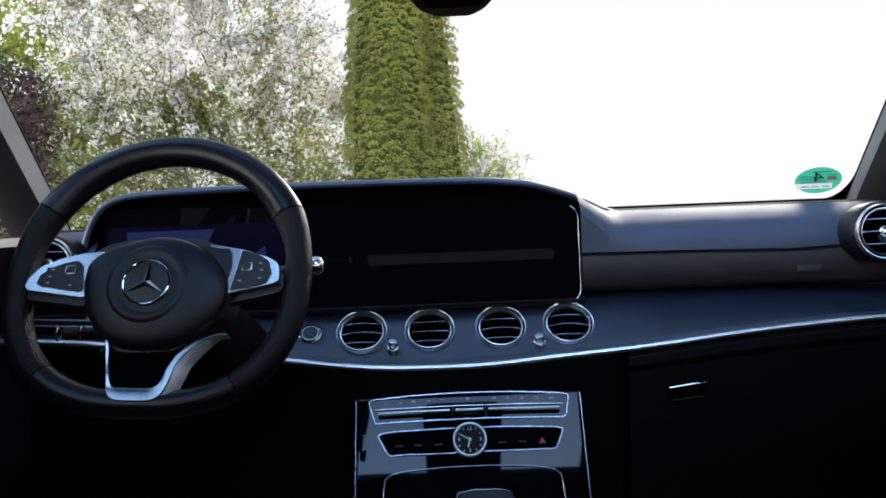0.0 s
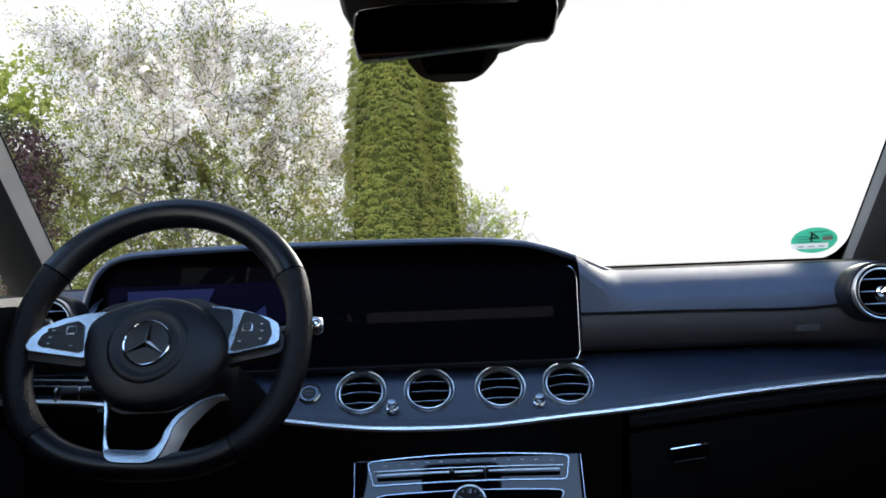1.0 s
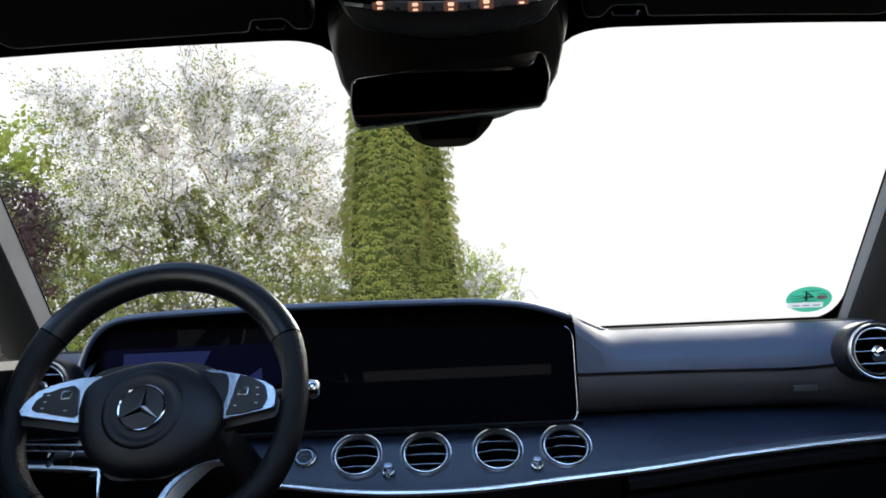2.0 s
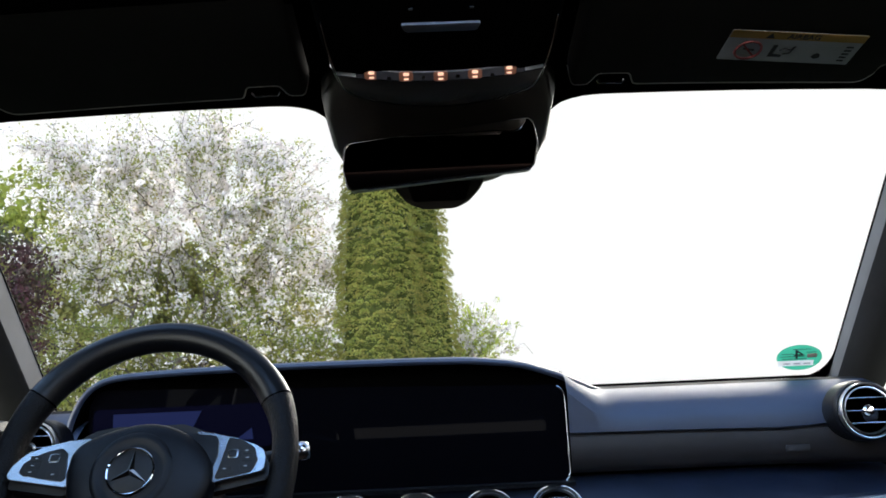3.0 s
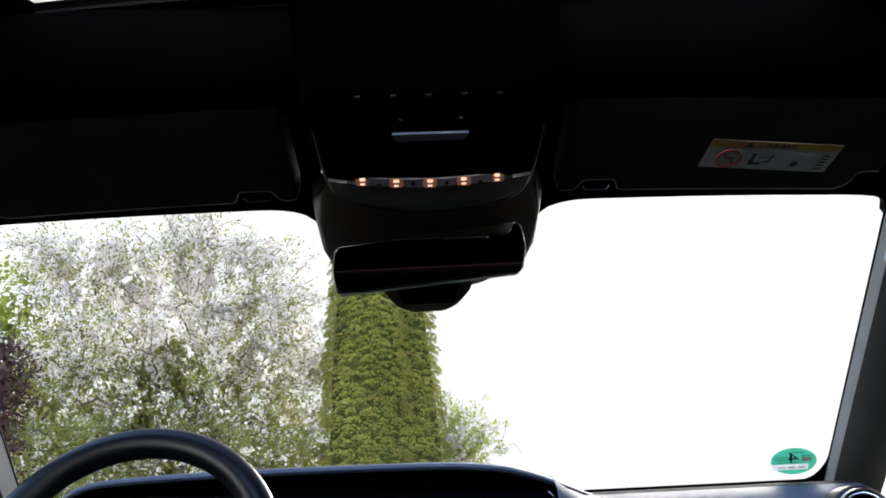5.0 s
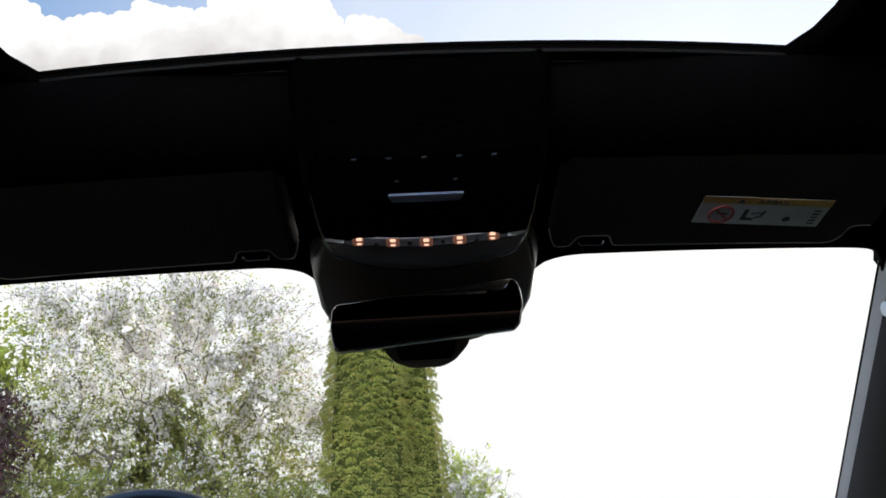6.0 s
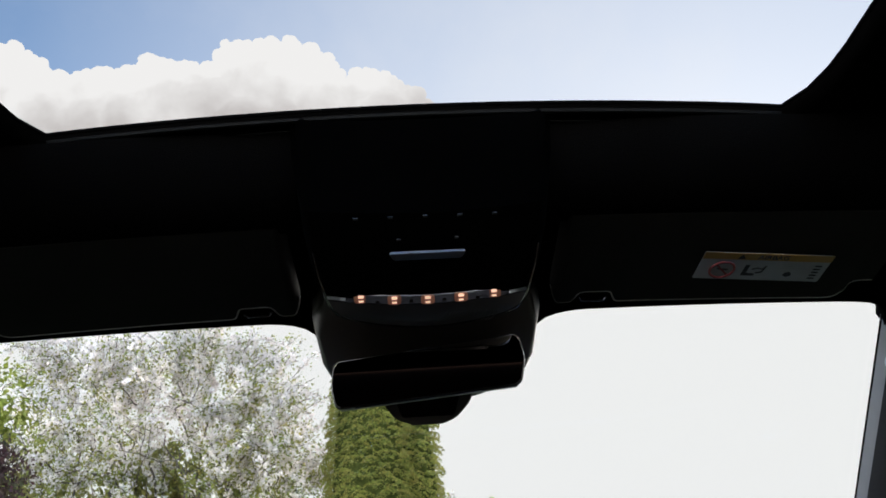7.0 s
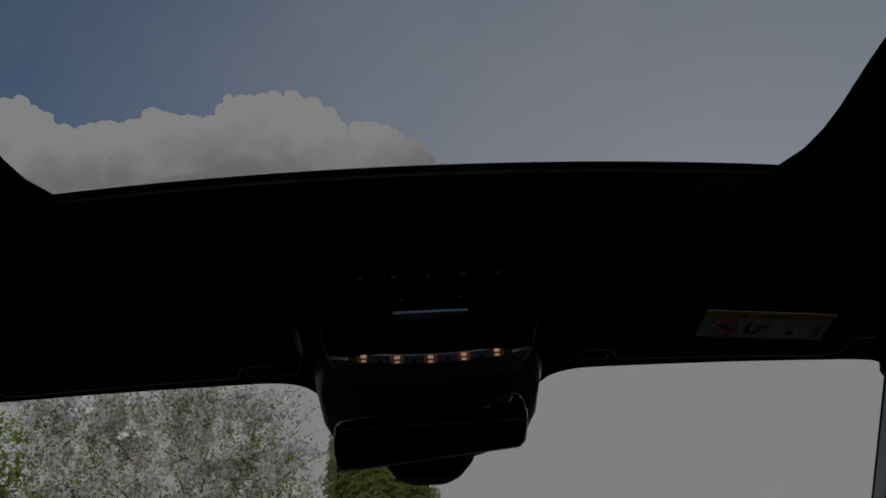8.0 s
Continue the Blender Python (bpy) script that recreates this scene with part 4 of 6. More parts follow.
# ---- centre stack ----
STACK = facing((0.0, 1.175, 0.628), (0, -math.cos(radians(27)), math.sin(radians(27))))


def on_stack(w):
    return STACK @ Matrix.Translation((0, 0, w))


def frame_loop(points, r, w, width=0.0014):
    """A flat silver ribbon with rounded edges round a closed outline."""
    ribbon = [(-width * 1.25, -0.001), (width * 1.25, -0.001), (width * 1.25, 0.0004), (width * 0.9, 0.001), (-width * 0.9, 0.001), (-width * 1.25, 0.0004)]
    return sweep(bmesh.new(), [on_stack(w) @ Vector((u, v, 0)) for u, v in rounded(points, r, 6)], ribbon, True, up=STACK.col[2].to_3d())


stack = thing("centre_stack", (0, 1.2, 0.3), "piano black centre stack with silver-framed controls and clock", "centre stack")
part("panel", slab([(-0.1675, -0.30), (0.1675, -0.30), (0.1685, 0.034), (-0.1685, 0.034)], STACK, 0.06, 0.003), GLOSS, stack, "glossy piano black panel", sharp=12)
for sx in (-1, 1):
    part("edge_strip", tube([on_stack(0.0015) @ Vector((sx * 0.1695, v, 0)) for v in (0.031, -0.05, -0.15, -0.28)], 0.0011, n=6), SATIN, stack, "thin silver edge")
CLIMATE = [(-0.1505, 0.0290)] + [(u, 0.0372 - 0.0058 * (u / 0.138) ** 2) for u in np.linspace(-0.139, 0.139, 11)] + [(0.1525, 0.0290), (0.1455, -0.0048)] + [(u, -0.0025 - 0.0026 * (u / 0.139) ** 2) for u in np.linspace(0.132, -0.132, 9)] + [(-0.1405, -0.0058)]
part("climate_frame", frame_loop(CLIMATE, 0.011, 0.002, 0.0008), SATIN, stack, "silver climate control frame")
part("climate_bridge", tube([on_stack(0.002) @ Vector((u, 0.0175 - 0.10 * u * u, 0)) for u in np.linspace(-0.142, 0.142, 20)], 0.0008, n=6), RING, stack)
for u in (-0.024, 0.026):
    part("divider", tube([on_stack(0.002) @ Vector((u, v, 0)) for v in (0.0175, -0.003)], 0.0012, n=6, up=(1, 0, 0)), SATIN, stack)
for u0, u1 in ((-0.135, -0.028), (-0.020, 0.022), (0.030, 0.136)):
    n = 12
    us = np.linspace(u0, u1, n)
    path = [on_stack(0.004) @ Vector((u, 0.0085 - 0.09 * u * u * 0.8, 0)) for u in us]
    tg = part("toggle", sweep(bmesh.new(), path, [(-0.003, -0.0045), (0.001, -0.005), (0.0042, -0.002), (0.0042, 0.002), (0.001, 0.005), (-0.003, 0.0045)], up=STACK.col[1].to_3d()), GLOSS, stack, "black climate toggle bar")
    part("toggle_edge", tube([p + STACK.col[2].to_3d() * 0.0042 + STACK.col[1].to_3d() * 0.0015 for p in path], 0.0022, n=8), RING, tg, "bright toggle edge")
for k, u in enumerate((-0.124, -0.103, -0.083, -0.061, -0.040, 0.0, 0.040, 0.061, 0.082, 0.103, 0.126)):
    w = 0.0055 if k != 5 else 0.007
    part("marking", slab([(u - w / 2, 0.0235 + 0.004 * (1 - (u / 0.126) ** 2)), (u + w / 2, 0.0235 + 0.004 * (1 - (u / 0.126) ** 2)), (u + w / 2, 0.0250 + 0.004 * (1 - (u / 0.126) ** 2)), (u - w / 2, 0.0250 + 0.004 * (1 - (u / 0.126) ** 2))], on_stack(0.0006), 0.0004), WHITE_GREY, stack)
SECOND = [(-0.1375, -0.0225)] + [(u, -0.0160 - 0.0034 * (u / 0.126) ** 2) for u in np.linspace(-0.124, 0.128, 9)] + [(0.1400, -0.0222), (0.1270, -0.0515)] + [(u, -0.0515 - 0.0012 * (u < 0)) for u in np.linspace(0.112, -0.106, 7)] + [(-0.1200, -0.0545)]
part("key_frame", frame_loop(SECOND, 0.012, 0.0032, 0.0007), SATIN, stack, "silver frame of the key row")
KEY_ROW = on_stack(0.0016) @ Matrix.Translation((0, -0.036, 0)) @ Matrix.Rotation(radians(5), 4, "X")
part("key_panel", slab(rounded([(u * 0.985, (v + 0.036) * 0.93) for u, v in SECOND], 0.006, 4), KEY_ROW, 0.004), GLOSS, stack, "glossy black key panel", smooth=False)
RED = material("hazard_red", (0.30, 0.06, 0.06), 0.4)
for u in (-0.105, -0.077, -0.047, 0.048, 0.078):
    part("marking", slab([(u - 0.006, -0.0040), (u + 0.006, -0.0040), (u + 0.006, -0.0023), (u - 0.006, -0.0023)], KEY_ROW @ Matrix.Translation((0, 0, 0.0004)), 0.0004), PLATE, stack)
part("hazard_mark", slab([(0.1015, -0.0070), (0.1125, -0.0070), (0.107, 0.0025)], KEY_ROW @ Matrix.Translation((0, 0, 0.0004)), 0.0006), RED, stack, "red hazard triangle")
CLK = on_stack(0.0045) @ Matrix.Translation((0.0, -0.0340, 0))
clock = part("clock", lathe([(0.0212, -0.004), (0.0212, 0.0022), (0.0218, 0.0038), (0.0229, 0.0048), (0.0241, 0.0048), (0.0252, 0.0038), (0.0258, 0.0020), (0.0258, -0.004)], CLK.translation, STACK.col[2].to_3d(), 56), RING, stack, "round analogue clock with chrome ring")
DIAL = material("brown_black_dial", (0.010, 0.006, 0.005), 0.35, spec=0.1)
part("dial", lathe([(0.0, 0.0), (0.0216, 0.0), (0.0216, -0.004)], CLK.translation, STACK.col[2].to_3d(), 48), DIAL, clock)
for k in range(12):
    a = radians(30 * k)
    if k % 3:
        path = [CLK @ Vector((r * math.sin(a), r * math.cos(a), 0.0006)) for r in (0.0165, 0.0195)]
        part("hour_mark", tube(path, 0.0006, n=6, up=STACK.col[2].to_3d()), PRINT, clock)
    else:
        part("numeral", text_mesh(("12", "3", "6", "9")[k // 3], 0.0075, CLK @ Matrix.Translation((0.0160 * math.sin(a), 0.0160 * math.cos(a), 0.0006)), PRINT), None, clock)
for a, l, w in ((-62, 0.0155, 0.0009), (195, 0.0115, 0.0012)):
    d = Vector((math.sin(radians(a)), math.cos(radians(a)), 0))
    part("pointer", tube([CLK @ (d * -0.003 + Vector((0, 0, 0.0016))), CLK @ (d * l + Vector((0, 0, 0.0016)))], w, n=6, up=STACK.col[2].to_3d()), PRINT, clock, "pale clock pointer")
TRAY = [(-0.128, -0.20), (-0.128, -0.098), (-0.112, -0.0795), (-0.05, -0.0735), (0.0, -0.0722), (0.06, -0.0735), (0.115, -0.0795), (0.132, -0.098), (0.132, -0.20)]
part("tray_frame", tube([on_stack(0.002) @ Vector((u, v, 0)) for u, v in spline(TRAY, 40)], 0.0011, n=8, up=STACK.col[2].to_3d()), SATIN, stack, "silver tray frame")
part("tray_lid", slab(rounded([(-0.122, -0.25), (0.126, -0.25), (0.126, -0.098), (0.108, -0.083), (0.0, -0.0765), (-0.106, -0.083), (-0.122, -0.098)], 0.012), on_stack(0.0012), 0.001, 0.0004), GLOSS, stack, sharp=12)
part("tray_socket", slab(rounded([(-0.040, -0.21), (0.070, -0.21), (0.055, -0.108), (-0.018, -0.108)], 0.01), on_stack(0.007), 0.012, 0.003), PLASTIC, stack, "black tray insert")
part("socket_edge", tube([on_stack(0.008) @ Vector((u, v, 0)) for u, v in ((-0.028, -0.128), (-0.020, -0.110), (0.0, -0.1065), (0.04, -0.1065), (0.055, -0.110), (0.062, -0.128))], 0.0009, n=6), SATIN, stack)
part("side_key", slab(rounded([(-0.1635, -0.020), (-0.1555, -0.020), (-0.1525, -0.040), (-0.156, -0.061), (-0.1635, -0.058)], 0.003), on_stack(0.002), 0.003, 0.001), GLOSS, stack, "oblong black key")

def rect_of(w, h, u=0.0, v=0.0):
    return [(u - w / 2, v - h / 2), (u + w / 2, v - h / 2), (u + w / 2, v + h / 2), (u - w / 2, v + h / 2)]


# ---- overhead console ----
over = thing("overhead_console", (0, 0.72, 1.34), "black overhead console with a strip of warm lamps", "overhead console")


def console_row(y, w, z, bow=0.012):
    us = np.linspace(-1, 1, 15)
    mid = [(u * w, y + bow * (1 - u * u), z + 0.004 * u * u) for u in us]
    h1, h2 = min(z + 0.06, 1.404), min(z + 0.022, 1.402)
    return [(-w - 0.016, y - 0.004, h1), (-w - 0.010, y - 0.002, h2), (-w - 0.005, y, z + 0.008)] + mid + [(w + 0.005, y, z + 0.008), (w + 0.010, y - 0.002, h2), (w + 0.016, y - 0.004, h1)]


# darker copy of the headliner colour, to cancel skylight on this face
part("rear_cover", loft(bmesh.new(), [console_row(*r) for r in ((0.614, 0.112, 1.405, 0.0), (0.622, 0.112, 1.37, 0.003), (0.638, 0.112, 1.318, 0.005))]), REAR_SHADE, over, "fabric rear of the console, shade put in its colour")
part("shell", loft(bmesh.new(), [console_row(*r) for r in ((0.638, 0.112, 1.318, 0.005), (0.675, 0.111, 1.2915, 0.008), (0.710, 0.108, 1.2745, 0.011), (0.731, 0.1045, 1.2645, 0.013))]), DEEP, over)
part("nose", loft(bmesh.new(), [console_row(*r) for r in ((0.737, 0.1035, 1.2615, 0.013), (0.748, 0.100, 1.2555, 0.014), (0.762, 0.090, 1.2510, 0.018), (0.777, 0.078, 1.2520, 0.020), (0.790, 0.068, 1.262, 0.02), (0.80, 0.066, 1.29, 0.02))]), NOSE, over, "ribbed dark grey lower nose")
sides = [console_row(*r)[3] for r in ((0.675, 0.1125, 1.2905, 0.008), (0.710, 0.1095, 1.2735, 0.011), (0.731, 0.1060, 1.2635, 0.013), (0.748, 0.1010, 1.2550, 0.014), (0.762, 0.0910, 1.2505, 0.018))]
under = console_row(0.777, 0.078, 1.2510, 0.020)[4:17]
part("nose_rim", tube(spline(sides + under + [(-x, y, z) for x, y, z in reversed(sides)], 60), 0.0009, n=6), SATIN_DARK, over, "thin satin rim of the console")
for k in range(14):
    x = 0.020 + 0.0042 * k
    part("nose_rib", tube([(x, 0.7535 + 0.004, 1.2535), (x - 0.004, 0.766 + 0.004, 1.2502), (x - 0.008, 0.780 + 0.004, 1.2515)], 0.0005, n=5), NOSE, over)
LAMP_N = Vector((0, -0.82, -0.57)).normalized()


def strip_at(u, out_=0.0):
    return Vector((u, 0.7385, 1.2630 + 0.0040 * (u / 0.07) ** 2)) + LAMP_N * out_


bar = [(-0.0052, -0.003), (0.0052, -0.003), (0.0052, 0.0006), (0.0040, 0.0015), (-0.0040, 0.0015), (-0.0052, 0.0006)]
part("lamp_strip", sweep(bmesh.new(), [strip_at(u, 0.001) for u in np.linspace(-0.106, 0.106, 28)], bar, up=LAMP_N), LENS_STRIP, over, "dark clear lamp strip")
# glints at both ends of the lens, done in pale paint
for sx in (-1, 1):
    part("strip_end_glint", sweep(bmesh.new(), [strip_at(sx * u, 0.0022) for u in np.linspace(0.086, 0.105, 6)], [(p * 0.7, q * 0.4) for p, q in bar], up=LAMP_N), PRINT, over, "pale paint for the glint at the lamp strip's end")
for k in range(5):
    at = facing(strip_at((k - 2) * 0.035, 0.0028), LAMP_N)
    lamp = part("lamp", slab(rounded(rect_of(0.0145, 0.0100), 0.003), at, 0.002, 0.0006), LAMP_BODY, over, "small warm lamp")
    part("lamp_glow", slab(rounded(rect_of(0.0062, 0.0034, 0, 0.0022), 0.0016), at @ Matrix.Translation((0, 0, 0.0005)), 0.001), LAMP_LENS, lamp)
    part("lamp_glow", slab(rounded(rect_of(0.0052, 0.0020, 0, -0.0028), 0.0009), at @ Matrix.Translation((0, 0, 0.0005)), 0.001), LAMP_LENS, lamp)
for k in range(4):
    part("strip_joint", slab(rect_of(0.0035, 0.0030, (k - 1.5) * 0.035, -0.0006), facing(strip_at(0, 0.0028), LAMP_N), 0.001), SATIN_DARK, over)
part("reading_light", slab(rounded([(-0.0385, -0.005), (0.0385, -0.005), (0.034, 0.005), (-0.034, 0.005)], 0.002), facing((0.001, 0.679, 1.2870), (0, -0.35, -1), (0, 1, 0)), 0.003, 0.001), READ_LENS, over, "pale reading light lens")
for k in range(5):
    part("key_mark", block((0.005, 0.0025, 0.001), ((k - 2) * 0.0335, 0.6385, 1.3115), facing((0, 0, 0), (0, -0.6, -1), (0, 1, 0)).to_3x3(), bevel=0), DIM_MARK, over)
for u in (-0.027, 0.030):
    part("key_mark", block((0.004, 0.0022, 0.001), (u, 0.6605, 1.2975), facing((0, 0, 0), (0, -0.5, -1), (0, 1, 0)).to_3x3(), bevel=0), DIM_MARK, over)

# ---- mirror and the sensor cover behind it ----
mirror = thing("rear_view_mirror", (0, 0.90, 1.25), "frameless black rear-view mirror on a windscreen mount", "mirror")
MIR = facing((-0.007, 0.8725, 1.2175), (-0.0305, -0.9952, -0.0934)) @ Matrix.Rotation(radians(4.5), 4, "Z")
mo = rounded([(-0.1075, -0.0278), (0.113, -0.0278), (0.1215, 0.0), (0.1190, 0.0318), (-0.1045, 0.0272), (-0.1105, -0.004)], [0.007, 0.010, 0.03, 0.010, 0.008, 0.03], 8)
part("mirror_housing", slab(mo, MIR @ Matrix.Translation((0, 0, -0.003)), 0.030, 0.003), COVER, mirror, "black mirror housing")
part("mirror_glass", slab([(u * 0.988, v * 0.965) for u, v in mo], MIR, 0.003, 0.0012), MIRROR, mirror, "dimmed mirror glass", sharp=12)
part("bright_edge", tube([MIR @ Vector((u, v, -0.0035)) for u, v in mo], 0.0009, True, 8, up=MIR.col[2].to_3d()), SATIN_DARK, mirror, "thin bevelled edge")
# silver tube imitates sunlight on the underside of the housing
part("sunlit_edge", tube([MIR @ Vector((u, -0.0284, -0.0050)) for u in np.linspace(-0.085, 0.108, 8)], 0.0016, n=8, up=MIR.col[2].to_3d()), SATIN, mirror, "silver tube standing for the sunlit lower edge")
part("stem", tube([(0.0, 0.895, 1.225), (0.0, 0.91, 1.25), (0.0, 0.905, 1.285)], 0.012, n=12, up=(1, 0, 0)), PLASTIC, mirror)
cov = thing("sensor_cover", (0, 0.95, 1.25), "black plastic sensor cover behind the mirror", "cover")
rows = []
for y, w0, w1, z0, z1 in ((0.835, 0.116, 0.126, 1.288, 1.316), (0.87, 0.128, 0.139, 1.262, 1.314), (0.92, 0.123, 0.1405, 1.236, 1.304), (0.955, 0.110, 0.134, 1.2215, 1.279), (0.985, 0.068, 0.115, 1.2120, 1.256), (0.998, 0.030, 0.10, 1.206, 1.248)):
    rows.append([(-w1, y, z1), (-w1, y, z1 - 0.02), (-(w0 + w1) / 2, y, z0 + 0.012), (-w0, y, z0 + 0.002), (-w0 * 0.5, y, z0), (w0 * 0.5, y, z0), (w0, y, z0 + 0.002), ((w0 + w1) / 2, y, z0 + 0.012), (w1, y, z1 - 0.02), (w1, y, z1)])
part("cover_shell", loft(bmesh.new(), rows, caps=True), COVER, cov, sharp=75)
chin = rounded([(-0.066, 0.030), (-0.060, 0.0), (-0.044, -0.020), (-0.022, -0.028), (0.018, -0.028), (0.036, -0.020), (0.055, 0.0), (0.062, 0.030)], 0.03)
part("camera_housing", slab(chin, facing((-0.001, 0.985, 1.2060), (0, -1, -0.25)), 0.035, 0.004), COVER, cov, "black camera housing")
part("camera_window", slab(rounded([(-0.050, 0.024), (-0.036, -0.018), (0.032, -0.018), (0.046, 0.024)], 0.006), facing((-0.001, 0.9835, 1.2060), (0, -1, -0.25)), 0.004, 0.001), GLOSS, cov, sharp=12)

# ---- sun visors ----
VIS_SLOPE = (1.291 - 1.334) / (0.848 - 0.70)


def visor(sx):
    vis = thing("sun_visor", (sx * 0.32, 0.77, 1.32), "dark grey fabric sun visor folded up against the headliner", "sun visor", "sun visors")
    rows = []
    for x in np.r_[np.linspace(0.148, 0.165, 6), np.linspace(0.170, 0.232, 22), np.linspace(0.25, 0.47, 12), np.linspace(0.475, 0.53, 12)]:
        lo = 0.848
        notch = 0.0195 / (1 + math.exp(-(x - 0.1775) * 520)) / (1 + math.exp((x - 0.2225) * 620))
        lo -= notch + 0.028 * (1 / (1 + math.exp(-(x - 0.500) * 260))) + 0.02 * max(0.0, (0.158 - x) / 0.010) ** 2
        roll = 0.010 * max(0.0, (0.158 - x) / 0.010) ** 2
        z = 1.291 + (lo - 0.848) * VIS_SLOPE + 0.004 * (x > 0.5)
        droop = -0.012 * (x / 0.5) ** 2 + roll
        up = 0.70
        zt = 1.334
        rows.append([(sx * x, y, q + droop) for y, q in ((lo - 0.002, z + 0.010), (lo + 0.004, z + 0.007), (lo + 0.005, z + 0.003), (lo + 0.002, z), (lo - 0.006, z + 0.0012), (lo * 0.6 + up * 0.4, z * 0.6 + zt * 0.4), (up + 0.008, zt - 0.0020), (up + 0.001, zt + 0.001), (up + 0.004, zt + 0.005))])
    part("visor_body", loft(bmesh.new(), rows, closed=True, caps=True), VISOR, vis)
    rec = [[(sx * x, y, z - 0.012 * (x / 0.5) ** 2) for y, z in ((0.712, 1.3345), (0.690, 1.338), (0.664, 1.356), (0.640, 1.390), (0.632, 1.412))] for x in np.linspace(0.128, 0.62, 16)]
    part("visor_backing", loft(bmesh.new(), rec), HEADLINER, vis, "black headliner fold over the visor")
    # added pale tube draws the rim light on the visor's lower edge
    part("backlit_rim", tube([(r[3][0], r[3][1] + 0.001, r[3][2] + 0.0003) for r in rows], 0.0011, n=6, up=(0, 1, 0)), RIM_LIGHT, vis, "pale tube standing for the visor's backlit rim")
    part("clip", tube([(sx * 0.183, 0.842, 1.2925), (sx * 0.186, 0.8475, 1.2895), (sx * 0.212, 0.8475, 1.2888), (sx * 0.215, 0.842, 1.2915)], 0.0016, n=8, up=(0, 1, 0)), SATIN_DARK, vis, "small metal visor clip")
    return vis


visor(-1)
visor(1)
# warning label on the passenger's visor
LAB = facing((0.386, 0.787, 1.2986), (-0.037, VIS_SLOPE, -1), (0.07, -1, 0))
WHITE = material("label_white", (0.46, 0.465, 0.49), 0.5)
ORANGE = material("label_orange", (0.46, 0.26, 0.05), 0.5)
INK = material("label_ink", (0.03, 0.03, 0.035), 0.6)
LRED = material("label_red", (0.35, 0.06, 0.06), 0.5)


def rect(u0, v0, u1, v1):
    return [(u0, v0), (u1, v0), (u1, v1), (u0, v1)]


def on_label(w):
    return LAB @ Matrix.Translation((0, 0, w))


label = thing("warning_label", LAB.translation, "white airbag warning label with orange band on the visor", "label")
part("label_sheet", slab(rounded(rect(-0.0755, -0.024, 0.0755, 0.024), 0.002), on_label(0), 0.0006), WHITE, label)
part("orange_band", slab(rect(-0.0755, 0.0125, 0.0755, 0.024), on_label(0.0004), 0.0003), ORANGE, label, "orange band")
part("word", text_mesh("AIRBAG", 0.0105, on_label(0.0007) @ Matrix.Translation((0.006, 0.0180, 0)), INK), None, label)
part("triangle", slab([(-0.036, 0.0140), (-0.026, 0.0140), (-0.031, 0.0222)], on_label(0.0007), 0.0003), INK, label)
part("ban_ring", tube([on_label(0.0006) @ Vector((-0.0465 + 0.0140 * math.cos(2 * math.pi * k / 36), -0.0065 + 0.0140 * math.sin(2 * math.pi * k / 36), 0)) for k in range(36)], 0.0015, True, 6, up=LAB.col[2].to_3d()), LRED, label, "red ban ring")
part("ban_bar", slab([(-0.056, 0.0015), (-0.0545, 0.0030), (-0.037, -0.0145), (-0.0385, -0.0160)], on_label(0.0009), 0.0004), LRED, label)
part("seat_mark", slab([(-0.0530, -0.0055), (-0.0400, -0.0075), (-0.0400, -0.0045), (-0.0530, -0.0035)], on_label(0.0007), 0.0003), INK, label)
part("seat_mark", slab([(-0.0215, 0.004), (-0.0165, 0.004), (-0.0165, -0.0105), (-0.006, -0.0115), (-0.006, -0.0155), (-0.0215, -0.0155)], on_label(0.0007), 0.0003), INK, label)
part("bag_mark", tube([on_label(0.0006) @ Vector((u, v, 0)) for u, v in ((-0.012, -0.004), (-0.006, -0.001), (0.0, -0.003), (0.003, 0.003), (0.001, -0.008), (-0.006, -0.010))], 0.0009, n=6, up=LAB.col[2].to_3d()), INK, label)
part("book_mark", slab([(0.028, -0.013), (0.033, -0.016), (0.038, -0.013), (0.037, -0.009), (0.033, -0.006), (0.029, -0.009)], on_label(0.0007), 0.0003), INK, label)
for k in range(5):
    part("text_bar", slab(rect(0.060, -0.018 + 0.0055 * k, 0.068, -0.0155 + 0.0055 * k), on_label(0.0007), 0.0003), INK, label)
for k in range(3):
    part("text_bar", slab(rect(0.018, 0.0 + 0.0035 * k, 0.050, 0.0008 + 0.0035 * k), on_label(0.0007), 0.0003), WHITE_GREY, label)

# round badge on the windscreen, seen from behind
GREEN = material("badge_green", (0.05, 0.42, 0.24), 0.6, mottle=0.05)


def film(m, colour, share=0.6):
    """Let light through a thin printed film."""
    nt = m.node_tree
    b, tr, mx = nt.nodes["Principled BSDF"], nt.nodes.new("ShaderNodeBsdfTranslucent"), nt.nodes.new("ShaderNodeMixShader")
    tr.inputs["Color"].default_value = (*colour, 1)
    mx.inputs[0].default_value = share
    nt.links.new(b.outputs[0], mx.inputs[1])
    nt.links.new(tr.outputs[0], mx.inputs[2])
    nt.links.new(mx.outputs[0], nt.nodes["Material Output"].inputs["Surface"])


film(GREEN, (0.06, 0.44, 0.27))
film(FILM_WHITE, (0.85, 0.86, 0.85), 0.7)
yb = 1.409
BADGE = facing((0.6405, yb, screen_z(yb) + 0.001), (-0.22, -0.684, -1)) @ Matrix.Diagonal((0.94, 0.94, 1, 1))
badge_ws = thing("emission_badge", BADGE.translation, "round green emission badge stuck on the windscreen", "sticker")
bm = bmesh.new()
arc = [(0.0405 * math.cos(2 * math.pi * k / 64), 0.0405 * math.sin(2 * math.pi * k / 64)) for k in range(64)]


